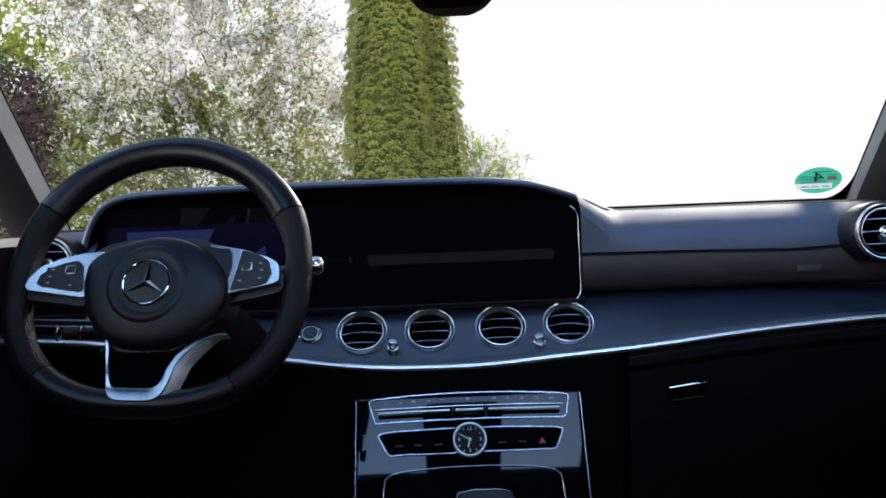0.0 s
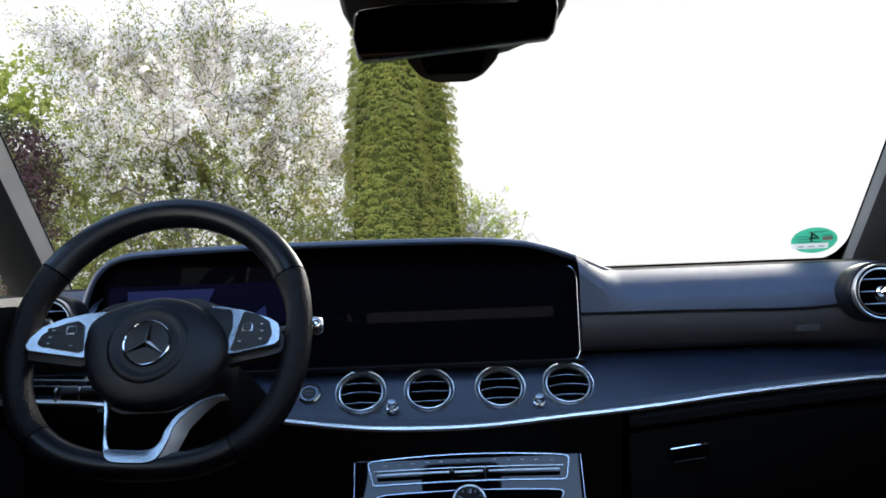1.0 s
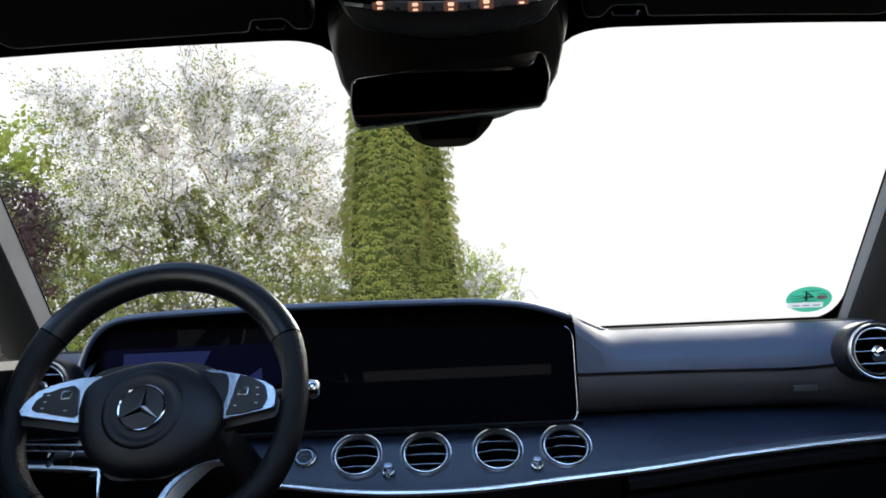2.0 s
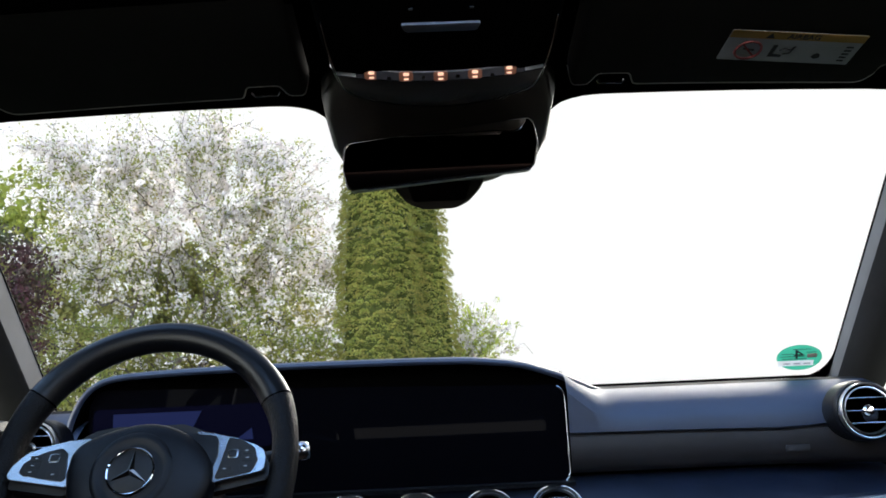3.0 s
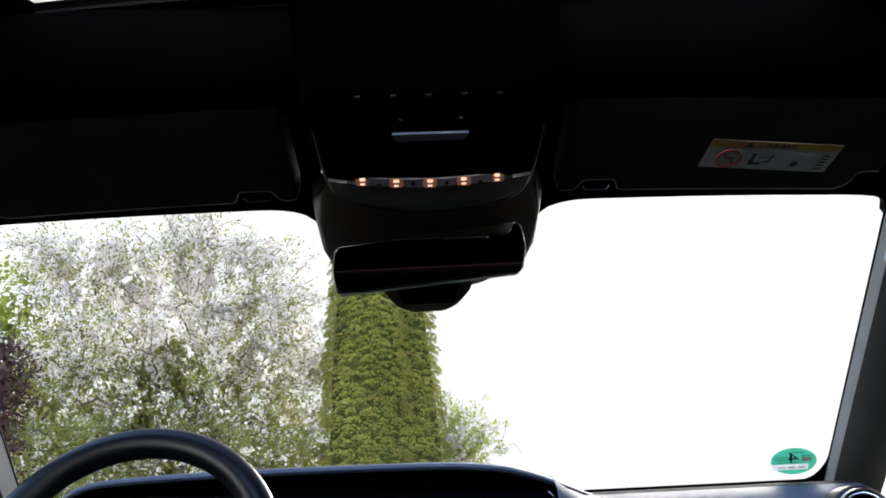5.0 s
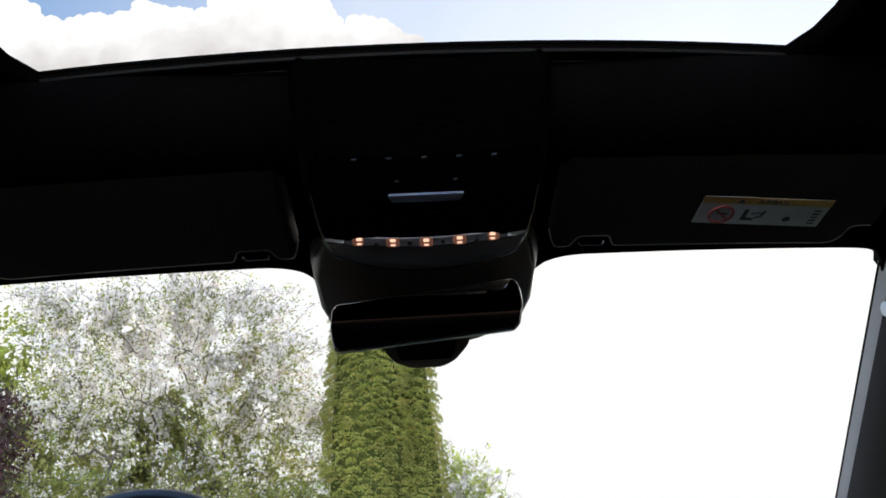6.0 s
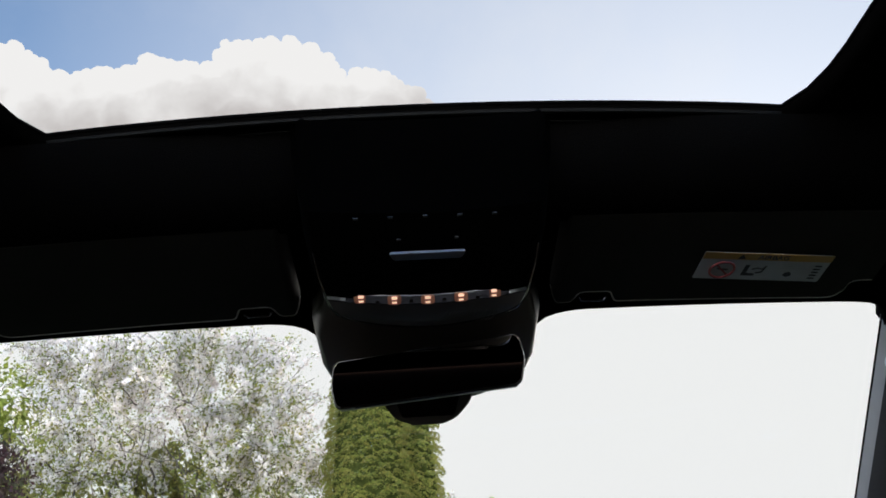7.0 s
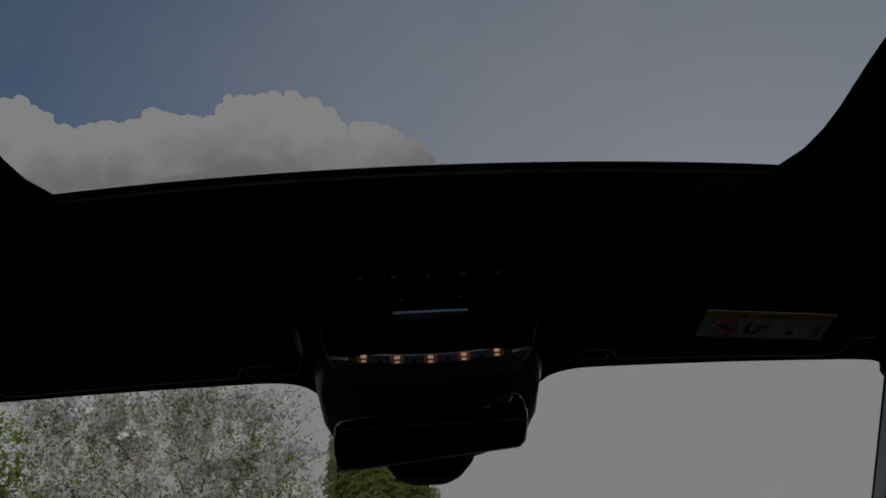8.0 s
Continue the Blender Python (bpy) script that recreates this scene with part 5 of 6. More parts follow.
def half_chord(v):
    return math.sqrt(0.0405 ** 2 - v * v)


for ring in ([(half_chord(-0.009), -0.009)] + [p for p in arc[:32] + arc[32:] if p[1] > -0.0085 and p[0] >= 0 and p[1] <= 0] + [p for p in arc[:33] if p[1] > 0] + [p for p in arc[32:] if p[1] > -0.0085 and p[0] < 0] + [(-half_chord(-0.009), -0.009)],
             [(-half_chord(-0.026), -0.026)] + [p for p in arc[32:] if p[1] < -0.0265] + [(half_chord(-0.026), -0.026)],
             [(0.026, -0.026), (half_chord(-0.026), -0.026), (half_chord(-0.018), -0.018), (half_chord(-0.009), -0.009), (0.026, -0.009)]):
    bm.faces.new([bm.verts.new(BADGE @ Vector((p[0], p[1], 0))) for p in ring])
part("film", bm, GREEN, badge_ws, smooth=False)


def on_badge(w):
    return BADGE @ Matrix.Translation((0, 0, w))


part("white_field", slab(rect(-0.0375, -0.026, 0.026, -0.009), on_badge(0.0002), 0.0003), FILM_WHITE, badge_ws, "white inscription field")
part("digit", text_mesh("4", 0.040, on_badge(0.0009) @ Matrix.Translation((-0.001, 0.011, 0)) @ Matrix.Rotation(radians(2), 4, "Z"), INK, flip=True), None, badge_ws)
for v, u0, u1 in ((0.026, -0.012, 0.020), (0.012, -0.032, -0.010), (0.004, -0.034, 0.010), (-0.004, -0.030, 0.014), (0.016, 0.012, 0.030)):
    part("text_bar", slab(rect(u0, v, u1, v + 0.0022), on_badge(0.0008), 0.0002), INK_SOFT, badge_ws)
part("stamp", slab(rect(0.014, 0.000, 0.031, 0.012), on_badge(0.0007), 0.0002), STAMP, badge_ws)
for k in range(3):
    part("text_bar", slab(rect(-0.028 + 0.018 * k, -0.020, -0.016 + 0.018 * k, -0.016), on_badge(0.0010), 0.0002), WHITE_GREY, badge_ws)

# ---- the garden ----
rng = np.random.default_rng(5)


def foliage(name, colour, thru, rough=0.6, isl=0.35, second=None, patch=0.2):
    """Leaf or petal surface: some light passes through it. second: a tone that takes over in patches of that many metres."""
    m = material(name, colour, rough, mottle=0.25, mottle_size=0.7, by_island=isl, spec=0.3)
    nt = m.node_tree
    b, o = nt.nodes["Principled BSDF"], nt.nodes["Material Output"]
    tr, mx = nt.nodes.new("ShaderNodeBsdfTranslucent"), nt.nodes.new("ShaderNodeMixShader")
    src = b.inputs["Base Color"].links[0].from_socket
    if second:
        spot, step, tone = nt.nodes.new("ShaderNodeTexNoise"), nt.nodes.new("ShaderNodeMapRange"), nt.nodes.new("ShaderNodeMix")
        spot.inputs["Scale"].default_value, spot.inputs["Detail"].default_value = 1 / patch, 4
        step.inputs["From Min"].default_value, step.inputs["From Max"].default_value = 0.42, 0.66
        tone.data_type = "RGBA"
        tone.inputs["A"].default_value, tone.inputs["B"].default_value = (*colour, 1), (*second, 1)
        place = nt.nodes.new("ShaderNodeTexCoord")
        nt.links.new(place.outputs["Object"], spot.inputs["Vector"])
        nt.links.new(spot.outputs["Fac"], step.inputs["Value"])
        nt.links.new(step.outputs[0], tone.inputs["Factor"])
        nt.links.new(tone.outputs["Result"], src.node.inputs[0])
    nt.links.new(src, tr.inputs["Color"])
    mx.inputs[0].default_value = thru
    nt.links.new(b.outputs[0], mx.inputs[1])
    nt.links.new(tr.outputs[0], mx.inputs[2])
    nt.links.new(mx.outputs[0], o.inputs["Surface"])
    return m


LEAF = foliage("fresh_green_leaves", (0.25, 0.295, 0.075), 0.68, second=(0.35, 0.31, 0.10), patch=0.35)
LEAF_DARK = foliage("hedge_leaves", (0.23, 0.22, 0.068), 0.5)
LEAF_YELLOW = foliage("yellow_green_leaves", (0.24, 0.27, 0.045), 0.5)
LEAF_LIGHT = foliage("light_green_leaves", (0.46, 0.52, 0.12), 0.74)
LEAF_PLUM = foliage("purple_leaves", (0.072, 0.028, 0.034), 0.35, second=(0.06, 0.075, 0.025), patch=0.4)
PETAL = foliage("white_blossom", (0.86, 0.80, 0.77), 0.55, isl=0.12)
THUJA = foliage("thuja_foliage", (0.245, 0.268, 0.064), 0.4, isl=0.40, second=(0.32, 0.275, 0.08), patch=0.09)
BARK = material("grey_brown_bark", (0.10, 0.08, 0.065), 0.9, grain=0.8, grain_size=0.02, mottle=0.3)
THUJA_CORE = material("thuja_crevice_shade", (0.042, 0.050, 0.012), 0.95, grain=0.8, grain_size=0.03, mottle=0.4, spec=0.03)
QUAD = [(0, -0.5, 0), (0.32, 0.0, 0.08), (0.0, 0.5, 0.0), (-0.32, 0.0, 0.08)]
QF = [(0, 1, 2, 3)]


def flower():
    """Five cupped petals round a point."""
    v, f = [], []
    for k in range(5):
        a = 2 * math.pi * k / 5
        c, s = math.cos(a), math.sin(a)
        for r, w, h in ((0.03, 0.0, 0.0), (0.34, 0.30, 0.12), (0.54, 0.0, 0.22), (0.34, -0.30, 0.12)):
            v.append((r * c - w * s, r * s + w * c, h))
        f.append(tuple(4 * k + j for j in range(4)))
    return v, f


def skeleton_tree(base, tips, rng_, step=0.22, sag=0.06):
    """Grow limbs: each tip joins the nearest limb that lies nearer the base. Returns nodes, parents and radii."""
    trunk_top = np.array(base) + (0.05, 0, 0.9)
    nodes, dist, par = np.zeros((40 * len(tips) + 10, 3)), np.zeros(40 * len(tips) + 10), [-1]
    nodes[0] = base
    for s in np.linspace(0.15, 1, 6):
        nodes[len(par)] = np.array(base) + (trunk_top - base) * s
        dist[len(par)] = 0.9 * s
        par.append(len(par) - 1)
    tip_nodes = []
    for i in np.argsort(np.linalg.norm(tips - trunk_top, axis=1)):
        tip, c = tips[i], len(par)
        gap = np.linalg.norm(nodes[:c] - tip, axis=1)
        cost = gap + 0.16 * dist[:c] + np.where(nodes[:c, 2] > tip[2] + 0.25, 1.0, 0)
        cost[:5] += 9
        j = int(np.argmin(cost))
        m = max(2, int(gap[j] / step))
        for k in range(1, m + 1):
            s = k / m
            p = nodes[j] + (tip - nodes[j]) * s + rng_.normal(0, 0.025, 3) * (s < 1)
            p[2] += sag * math.sin(math.pi * s) * gap[j]
            nodes[len(par)] = p
            dist[len(par)] = dist[j] + gap[j] * s
            par.append(j if k == 1 else len(par) - 1)
        tip_nodes.append(len(par) - 1)
    load = np.zeros(len(par))
    load[tip_nodes] = 1
    for i in range(len(par) - 1, 0, -1):
        load[par[i]] += load[i]
    return nodes[: len(par)], np.array(par), 0.0036 * np.maximum(load, 1) ** 0.46


def limb_mesh(name, nodes, par, rad, mat):
    """Tapered five-sided pieces from each node to its parent, as one mesh."""
    k = np.arange(1, len(nodes))
    a, b = nodes[par[k]], nodes[k]
    d = b - a
    d /= np.linalg.norm(d, axis=1, keepdims=True) + 1e-9
    x = np.cross(d, np.where(np.abs(d[:, 2:]) > 0.9, [[1.0, 0, 0]], [[0, 0, 1.0]]))
    x /= np.linalg.norm(x, axis=1, keepdims=True)
    y = np.cross(d, x)
    ang = 2 * np.pi * np.arange(5) / 5
    off = np.cos(ang)[None, :, None] * x[:, None] + np.sin(ang)[None, :, None] * y[:, None]
    ra, rb = np.minimum(rad[par[k]], rad[k] * 1.25), rad[k]
    v = np.concatenate([a[:, None] + off * ra[:, None, None], b[:, None] + off * rb[:, None, None]], 1).reshape(-1, 3)
    f = np.array([(j, (j + 1) % 5, 5 + (j + 1) % 5, 5 + j) for j in range(5)])
    f = (f[None] + (np.arange(len(k)) * 10)[:, None, None]).reshape(-1, 4)
    me = bpy.data.meshes.new(name)
    me.from_pydata(v.tolist(), [], f.tolist())
    me.materials.append(mat)
    me.polygons.foreach_set("use_smooth", [True] * len(me.polygons))
    return me


def crown_points(n, centre, size, rng_, hollow=0.25):
    d = rng_.normal(size=(n, 3))
    d /= np.linalg.norm(d, axis=1, keepdims=True)
    d = np.sign(d) * np.abs(d) ** 0.8
    return np.array(centre) + d * np.array(size) * (hollow + (1 - hollow) * rng_.uniform(0, 1, (n, 1)) ** 0.6)


def twig_places(nodes, par, n, rng_, spread, low=8):
    """Places strewn along the outer limbs."""
    i = rng_.integers(low, len(nodes), n)
    s = rng_.uniform(0, 1, (n, 1))
    return nodes[i] * s + nodes[par[i]] * (1 - s) + rng_.normal(0, spread, (n, 3))


def shoots(nodes, par, starts, ahead, lengths, rng_, droop=0.25, step=0.09):
    """Long thin shoots that leave the given nodes along their directions and arch over. Returns nodes and parents with the shoots added, and which are new."""
    out_n, out_p = [nodes], list(par)
    count = len(nodes)
    for j, d, ln in zip(starts, ahead, lengths):
        p, d, last = nodes[j].copy(), d / np.linalg.norm(d), j
        for k in range(max(3, int(ln / step))):
            d = d + rng_.normal(0, 0.13, 3) + (0, 0, -droop * step * 2)
            d /= np.linalg.norm(d)
            p = p + d * step
            out_n.append(p[None])
            out_p.append(last)
            last = count
            count += 1
            if k and rng_.uniform() < 0.45:  # a short spur to one side
                out_n.append((p + (d * 0.4 + rng_.normal(0, 0.6, 3)) * rng_.uniform(0.06, 0.13))[None])
                out_p.append(last)
                count += 1
    return np.concatenate(out_n), np.array(out_p), np.arange(count) >= len(nodes)


# fruit tree in blossom
base = np.array([-3.55, 11.8, 0.0])
tips = np.vstack([crown_points(900, (-3.85, 11.7, 2.45), (2.5, 1.5, 2.05), rng), crown_points(190, (-2.25, 11.6, 2.1), (1.1, 1.1, 1.5), rng)])
tips = tips[(tips[:, 2] > 0.5) & (tips[:, 0] < -1.25 - 1.1 * np.maximum(0, tips[:, 2] - 2.9)) & ((tips[:, 0] > -5.3) | (tips[:, 2] < 3.3))]
nodes, par, rad = skeleton_tree(base, tips, rng)
heart = np.array([-3.75, 11.7, 2.3])
reach = np.linalg.norm((nodes - heart) / (2.5, 1.5, 2.05), axis=1)
outer = np.flatnonzero((reach > 0.62) & (nodes[:, 2] > 1.0))
high = np.flatnonzero((nodes[:, 2] > 3.7) & (reach > 0.7))
outer = outer[(nodes[outer, 0] < -2.2) | (nodes[outer, 2] < 3.2) | (rng.uniform(0, 1, len(outer)) < 0.25)]
high = high[(nodes[high, 0] < -2.6) | (rng.uniform(0, 1, len(high)) < 0.2)]
starts = np.concatenate([rng.choice(outer, 300), rng.choice(high, 130)])
ahead = (nodes[starts] - heart) / (2.5, 1.5, 2.05)
ahead = ahead / np.linalg.norm(ahead, axis=1, keepdims=True) + (0, 0, 0.35) + rng.normal(0, 0.30, ahead.shape)
ahead[300:] += (0, 0, 0.5)
lengths = rng.uniform(0.30, 0.7, len(starts)) + np.where(np.arange(len(starts)) >= 300, 0.45, 0.0)
away_ = np.flatnonzero((nodes[:, 0] < -4.7) & (nodes[:, 2] > 3.9))  # long shoots that arch out over the neighbouring tree
starts = np.concatenate([starts, rng.choice(away_, 16)])
ahead = np.concatenate([ahead, np.stack([rng.uniform(-1.3, -0.8, 16), rng.normal(0, 0.2, 16), rng.uniform(0.25, 0.8, 16)], 1)])
lengths = np.concatenate([lengths, rng.uniform(1.0, 1.8, 16)])
over_ = np.flatnonzero((nodes[:, 0] > -3.0) & (nodes[:, 0] < -2.1) & (nodes[:, 2] > 3.3))  # and on the side of the conifer
starts = np.concatenate([starts, rng.choice(over_, 34)])
ahead = np.concatenate([ahead, np.stack([rng.uniform(0.7, 1.2, 34), rng.normal(0, 0.2, 34), rng.uniform(0.1, 1.1, 34)], 1)])
lengths = np.concatenate([lengths, rng.uniform(0.6, 1.3, 34)])
nodes, par, fresh = shoots(nodes, par, starts, ahead, lengths, rng)
rad = np.concatenate([rad, np.full(len(nodes) - len(rad), 0.0042)])
apple = thing("blossom_tree", base, "fruit tree in full white blossom with fresh green leaves", "tree")
part("trunk", limb_mesh("trunk", nodes, par, rad, BARK), None, apple, "grey-brown trunk and limbs")


def in_hollow(p):
    """Gap in the crown through which the inner limbs show."""
    return (((p[:, 0] + 3.56) / 0.36) ** 2 + ((p[:, 2] - 2.66) / 0.42) ** 2 < 1) & (p[:, 1] < 12.7)


# blossoms sit in tight clusters along the twigs
knots = np.concatenate([twig_places(nodes[~fresh], par[~fresh], 9000, rng, 0.04), twig_places(nodes, par, 5200, rng, 0.018, int(np.argmax(fresh)))])
keep = rng.uniform(0, 1, len(knots)) < np.clip(-0.72 + 0.47 * knots[:, 2] + 0.20 * np.maximum(0, knots[:, 0] + 3.0), 0.13, 1.0)
knots = knots[keep & ~in_hollow(knots)]
pl = np.repeat(knots, rng.integers(3, 10, len(knots)), axis=0)
pl = pl + rng.normal(0, 0.027, pl.shape)
fv, ff = flower()
part("blossoms", scatter("blossoms", fv, ff, pl, random_turns(rng, len(pl)), rng.uniform(0.032, 0.050, len(pl)), PETAL), None, apple, "white pink-tinged blossoms")
pl = twig_places(nodes, par, 100000, rng, 0.075)
keep = rng.uniform(0, 1, len(pl)) < np.clip(1.85 - 0.36 * pl[:, 2] - 0.25 * np.maximum(0, pl[:, 0] + 2.9), 0.22, 1.0)
pl = pl[keep & ~in_hollow(pl)]
part("leaves", scatter("leaves", QUAD, QF, pl, random_turns(rng, len(pl)), rng.uniform(0.026, 0.060, len(pl)), LEAF), None, apple, "fresh green leaves")


def leafy(name, label, category, centre, size, n_tips, n_leaves, mat, base_at, leaf=(0.06, 0.11), spread=0.08, blossoms=0):
    """A shrub or tree: limbs grown into a crown, with leaves strewn along them."""
    th = thing(name, base_at, label, category)
    tp = crown_points(n_tips, centre, size, rng)
    tp = tp[tp[:, 2] > 0.25]
    nd, pr, rd = skeleton_tree(np.array(base_at, float), tp, rng, 0.3)
    part("trunk", limb_mesh("trunk", nd, pr, rd, BARK), None, th)
    p = twig_places(nd, pr, n_leaves, rng, spread)
    p = p[p[:, 2] > 0.05]
    part("leaves", scatter("leaves", QUAD, QF, p, random_turns(rng, len(p)), rng.uniform(*leaf, len(p)), mat), None, th)
    if blossoms:
        p = twig_places(nd, pr, blossoms, rng, spread)
        part("blossoms", scatter("blossoms", fv, ff, p, random_turns(rng, len(p)), rng.uniform(0.05, 0.08, len(p)), PETAL), None, th, "white blossoms")
    return th


leafy("hedge_shrub", "dense dark green shrub behind the blossom tree", "shrub", (-4.1, 13.6, 1.65), (2.4, 0.8, 1.95), 340, 17000, LEAF_DARK, (-3.3, 13.6, 0), (0.09, 0.16), 0.12)
leafy("hedge_shrub", "dense dark green shrub beside the purple-leaved tree", "shrub", (-7.2, 13.8, 1.6), (2.4, 0.9, 1.8), 260, 9000, LEAF_DARK, (-7.2, 13.8, 0), (0.09, 0.16), 0.12)
leafy("purple_tree", "dark purple-leaved plum tree at the garden edge", "tree", (-5.42, 9.9, 1.95), (0.70, 0.5, 1.28), 200, 9500, LEAF_PLUM, (-5.55, 9.9, 0), (0.035, 0.075), 0.10)
leafy("maple_tree", "yellow-green leafed tree behind the garden", "tree", (-8.2, 16.0, 3.75), (1.45, 1.2, 1.95), 240, 11000, LEAF_YELLOW, (-8.4, 16.0, 0), (0.10, 0.18), 0.12)

# small shrub of arching shoots beside the conifer
shrub = thing("blossom_shrub", (0.35, 12.4, 0), "small sparse shrub with bright green leaves and white blossom", "shrub")
foot = np.array([[0.35, 12.4, z] for z in (0.0, 0.3, 0.6, 0.9)])
fan = rng.uniform(-0.30, 1.0, 44)
nd, pr, young = shoots(foot, [-1, 0, 1, 2], np.full(44, 3), np.stack([1.0 * fan, rng.normal(0, 0.18, 44), np.ones(44)], 1), rng.uniform(0.75, 1.0, 44) * (1.45 - 0.10 * fan), rng, 0.10, 0.08)
part("trunk", limb_mesh("trunk", nd, pr, np.where(young, 0.0026, 0.02), BARK), None, shrub)
knots = twig_places(nd, pr, 400, rng, 0.02, 6)
p = np.repeat(knots, 9, axis=0) + rng.normal(0, 0.032, (9 * len(knots), 3))
part("leaves", scatter("leaves", QUAD, QF, p, random_turns(rng, len(p)), rng.uniform(0.030, 0.065, len(p)), LEAF_LIGHT), None, shrub, "bright yellow-green leaves")
p = np.repeat(twig_places(nd, pr, 420, rng, 0.03, 6), 4, axis=0)
p = p + rng.normal(0, 0.025, p.shape)
part("blossoms", scatter("blossoms", fv, ff, p, random_turns(rng, len(p)), rng.uniform(0.040, 0.060, len(p)), PETAL), None, shrub, "white blossoms")

# columnar conifer: lumps of fan-shaped sprays on a tapering column, with a lower leader beside it
SPRAY = [(0, 0, 0), (0.10, 0.35, 0.02), (0.34, 0.62, 0.10), (0.16, 0.66, 0.04), (0.05, 1.0, 0.10), (-0.10, 0.66, 0.04), (-0.30, 0.60, 0.10), (-0.10, 0.33, 0.02)]
SF = [(0, 1, 2, 3), (0, 3, 4, 5), (0, 5, 6, 7)]


def conifer(th, cx, cy, prof, n_lumps, rng_):
    pz, prd = np.array(prof).T
    zs = np.linspace(0.02, pz[-1], 400)
    cum = np.cumsum(np.interp(zs, pz, prd) + 0.02)
    z = np.interp((np.arange(n_lumps) + 0.5) / n_lumps * cum[-1], cum, zs) + rng_.normal(0, 0.025, n_lumps)
    a = 2.39996 * np.arange(n_lumps) + rng_.normal(0, 0.10, n_lumps)
    # upright folds run along the column; lumps stand out of it unevenly
    folds = 0.026 * np.sin(7 * a + 0.5 * z) + 0.020 * np.sin(12 * a - 1.1 * z + 1.3)
    r = np.interp(z, pz, prd) * (1 + folds) - 0.072 + rng_.normal(0, 0.028, len(z))
    c = np.stack([cx + r * np.cos(a), cy + r * np.sin(a), z], 1)
    wide = rng_.uniform(0.050, 0.090, n_lumps)
    tall = wide * rng_.uniform(0.45, 0.75, n_lumps)
    m = 62
    cc, aa = np.repeat(c, m, 0), np.repeat(a, m)
    ww, tt = np.repeat(wide, m)[:, None], np.repeat(tall, m)[:, None]
    outw, side = np.stack([np.cos(aa), np.sin(aa), 0 * aa], 1), np.stack([-np.sin(aa), np.cos(aa), 0 * aa], 1)
    # each lump is a fan: sprays over its top and outer side, none beneath
    lon, lat = rng_.uniform(-1.45, 1.45, (len(cc), 1)), rng_.uniform(-0.25, 1.35, (len(cc), 1))
    d = (outw * np.cos(lon) + side * np.sin(lon)) * np.cos(lat) + np.array([0, 0, 1.0]) * np.sin(lat)
    p = cc + (outw * np.cos(lon) + side * np.sin(lon)) * np.cos(lat) * ww + np.array([0, 0, 1.0]) * np.sin(lat) * tt
    y = d * 0.9 + np.array([0, 0, 0.10]) + rng_.normal(0, 0.30, d.shape)
    y /= np.linalg.norm(y, axis=1, keepdims=True)
    x = np.cross(y, d + np.array([0, 0, 0.9]) + rng_.normal(0, 0.35, y.shape))
    x /= np.linalg.norm(x, axis=1, keepdims=True)
    turns = np.stack([x, y, np.cross(x, y)], -1)
    part("foliage", scatter("foliage", SPRAY, SF, p, turns, rng_.uniform(0.022, 0.042, len(p)), THUJA), None, th, "flat green sprays in lumps")
    # plain dark column inside paints the shade between lumps
    part("crevice_core", lathe([(max(0.01, rr * 0.95 - 0.085), zz) for zz, rr in prof], (cx, cy, 0.01), (0, 0, 1), 28), THUJA_CORE, th)


thuja = thing("thuja_tree", (-0.60, 11.2, 0), "tall columnar green thuja tree", "tree")
conifer(thuja, -0.715, 11.2, [(0.0, 0.62), (0.6, 0.70), (1.6, 0.675), (2.0, 0.66), (2.8, 0.615), (3.8, 0.52), (5.0, 0.40), (6.2, 0.24), (6.9, 0.04)], 2700, rng)
conifer(thuja, -0.125, 11.32, [(0.0, 0.46), (0.6, 0.50), (1.5, 0.475), (1.9, 0.44), (2.7, 0.365), (3.2, 0.32), (3.8, 0.25), (4.3, 0.15), (4.7, 0.03)], 1200, rng)

# ---- cumulus bank far behind ----
CLOUD = bpy.data.materials.new("painted_cloud_glow")
CLOUD.use_nodes = True
cn, cl = CLOUD.node_tree.nodes, CLOUD.node_tree.links
cn.clear()
where, high_, puff, tone, shine, end_ = (cn.new("ShaderNode" + k) for k in ("TexCoord", "SeparateXYZ", "TexNoise", "ValToRGB", "Emission", "OutputMaterial"))
level, wave = cn.new("ShaderNodeMapRange"), cn.new("ShaderNodeMath")
cl.new(where.outputs["Object"], high_.inputs[0])
cl.new(where.outputs["Object"], puff.inputs["Vector"])
puff.inputs["Scale"].default_value, puff.inputs["Detail"].default_value = 1 / 42, 7
for k, v in (("From Min", 318), ("From Max", 392)):
    level.inputs[k].default_value = v
cl.new(high_.outputs["Z"], level.inputs["Value"])
wave.operation = "MULTIPLY_ADD"
wave.inputs[1].default_value = 1.1
cl.new(puff.outputs["Fac"], wave.inputs[0])
cl.new(level.outputs[0], wave.inputs[2])
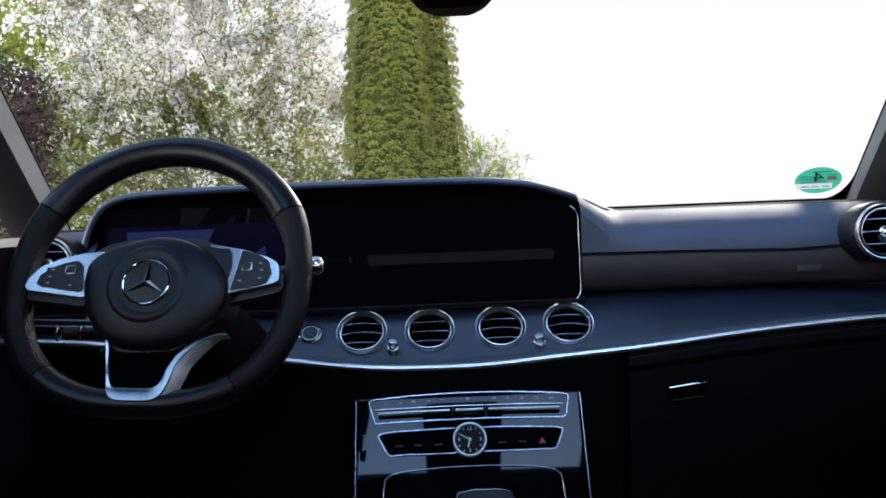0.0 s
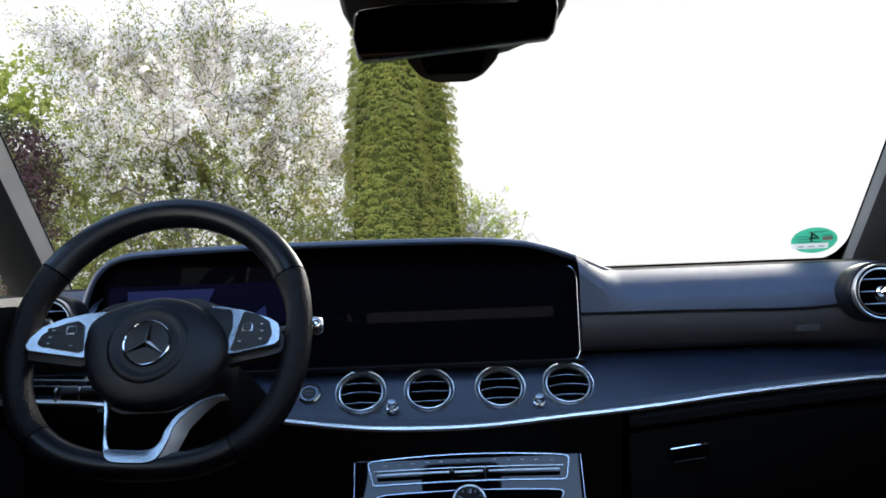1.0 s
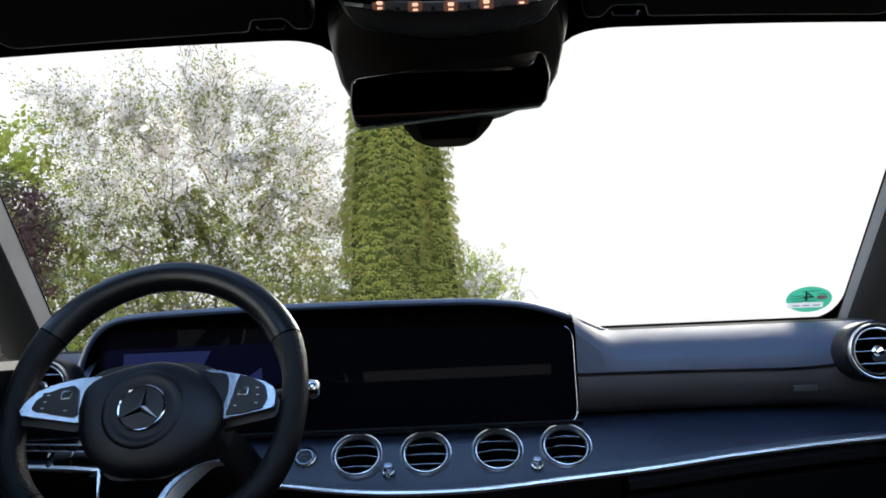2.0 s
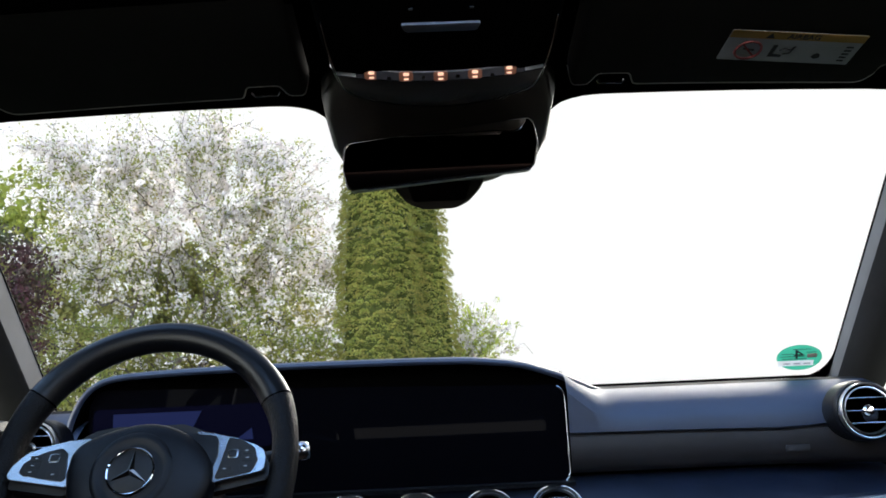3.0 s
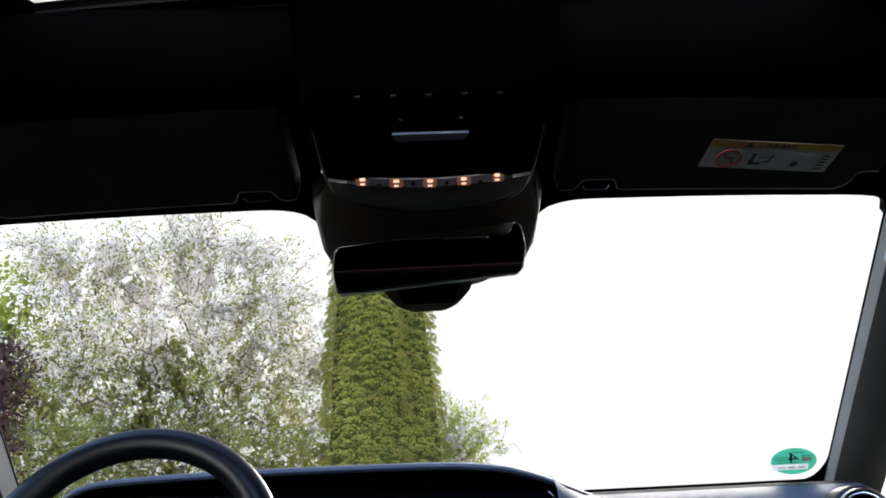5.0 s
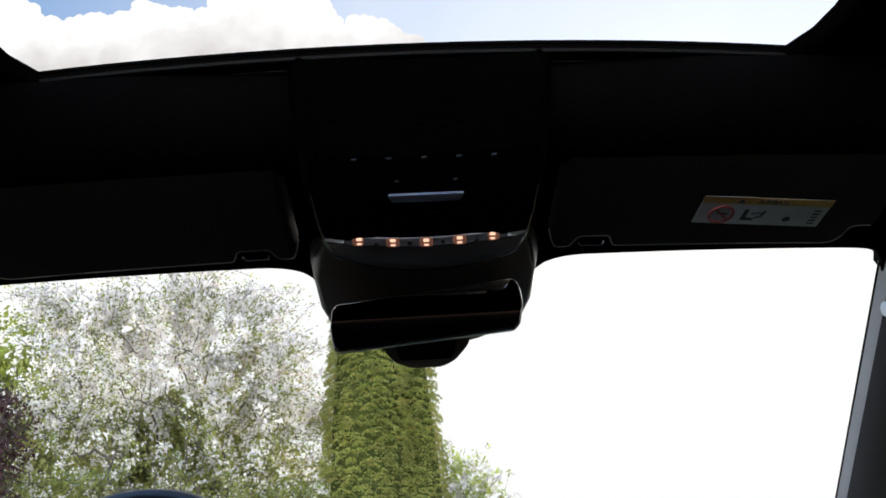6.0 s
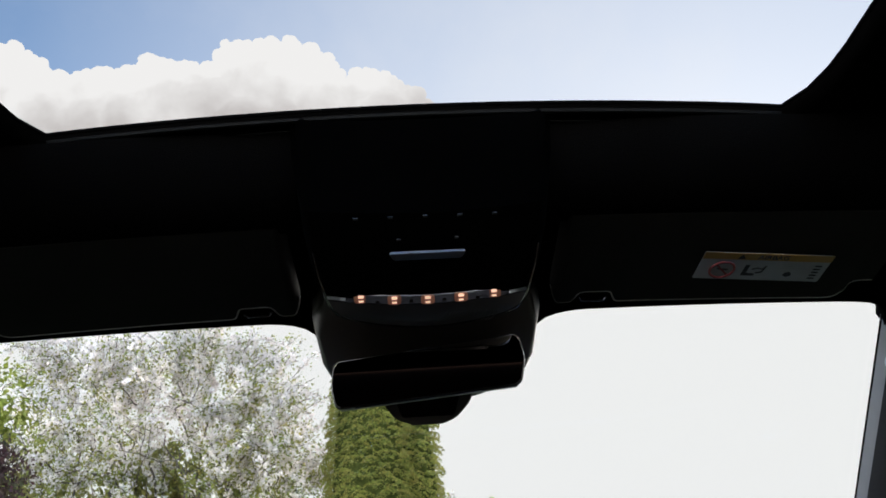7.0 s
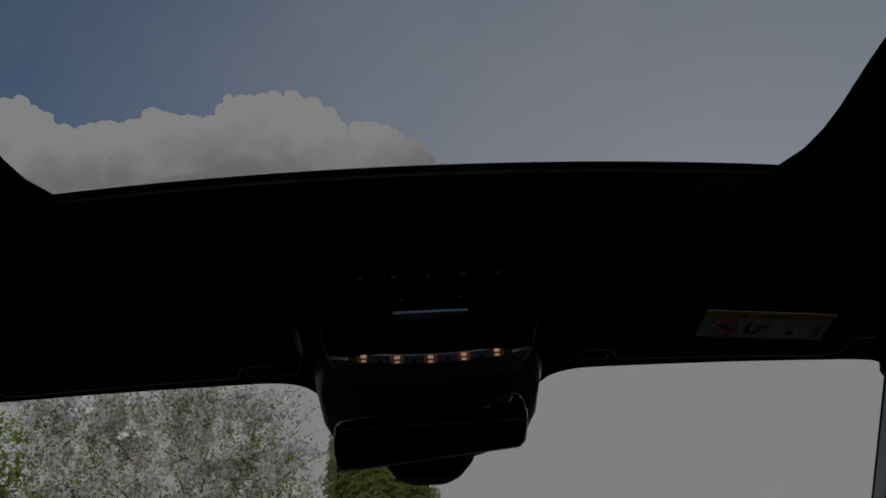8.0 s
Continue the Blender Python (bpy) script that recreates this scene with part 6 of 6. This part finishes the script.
# grey base, white crown: the cloud's shading is painted into its glow
tone.color_ramp.elements[0].position, tone.color_ramp.elements[0].color = 0.50, (0.66, 0.63, 0.62, 1)
tone.color_ramp.elements[1].position, tone.color_ramp.elements[1].color = 1.0, (1.04, 1.03, 1.02, 1)
cl.new(wave.outputs[0], tone.inputs[0])
cl.new(tone.outputs[0], shine.inputs[0])
cl.new(shine.outputs[0], end_.inputs[0])
crest = [(-430, 392), (-370, 404), (-310, 404), (-293, 400), (-269, 384), (-263, 371), (-232, 372), (-207, 377), (-204, 387), (-187, 387), (-158, 378), (-148, 378), (-144, 391), (-136, 396), (-115, 399), (-84, 395), (-65, 385), (-53, 376), (-44, 364), (-16, 366), (3, 353), (18, 339), (26, 328)]
crng = random.Random(11)
BALLS = []
for sub in (3, 4):
    tmp = bmesh.new()
    bmesh.ops.create_icosphere(tmp, subdivisions=sub, radius=1)
    BALLS.append((np.array([v.co[:] for v in tmp.verts]), np.array([[v.index for v in f.verts] for f in tmp.faces])))
    tmp.free()
cv, cf, count = [], [], 0
cx_, cz_ = np.array(crest).T
for level_, (gap_, r0, r1, drop) in enumerate(((6, 4, 8, 0), (9, 9, 15, 1), (16, 20, 30, 9), (24, 30, 40, 40))):
    for x in np.arange(-430, 27 - 0.6 * drop, gap_):
        rr = crng.uniform(r0, r1)
        xx = x + crng.uniform(-2, 2)
        # the ball stays under the crest over its whole width
        top = min(float(np.interp(xx + q * rr, cx_, cz_)) + rr - rr * math.sqrt(1 - q * q) for q in (-0.75, -0.4, 0, 0.4, 0.75)) - drop - crng.uniform(0, 2)
        n, f = BALLS[1 if level_ < 2 else 0]
        p = n * rr + np.array((xx, 500 + crng.uniform(-4, 6) + 9 * level_, top - rr))
        push = [0.9 * noise.noise(q / 6) + 0.7 * noise.noise(q / 2.5) for q in map(Vector, p)]
        cv.append(p + n * np.array(push)[:, None])
        cf.append(f + count)
        count += len(n)
bm = mesh_from("cloud", np.concatenate(cv), np.concatenate(cf).tolist(), CLOUD)
cloud = part("backdrop_cloud", bm, CLOUD, None)
tagged(cloud, "glowing white cumulus cloud bank with a painted grey base", "cloud", kind="structure")
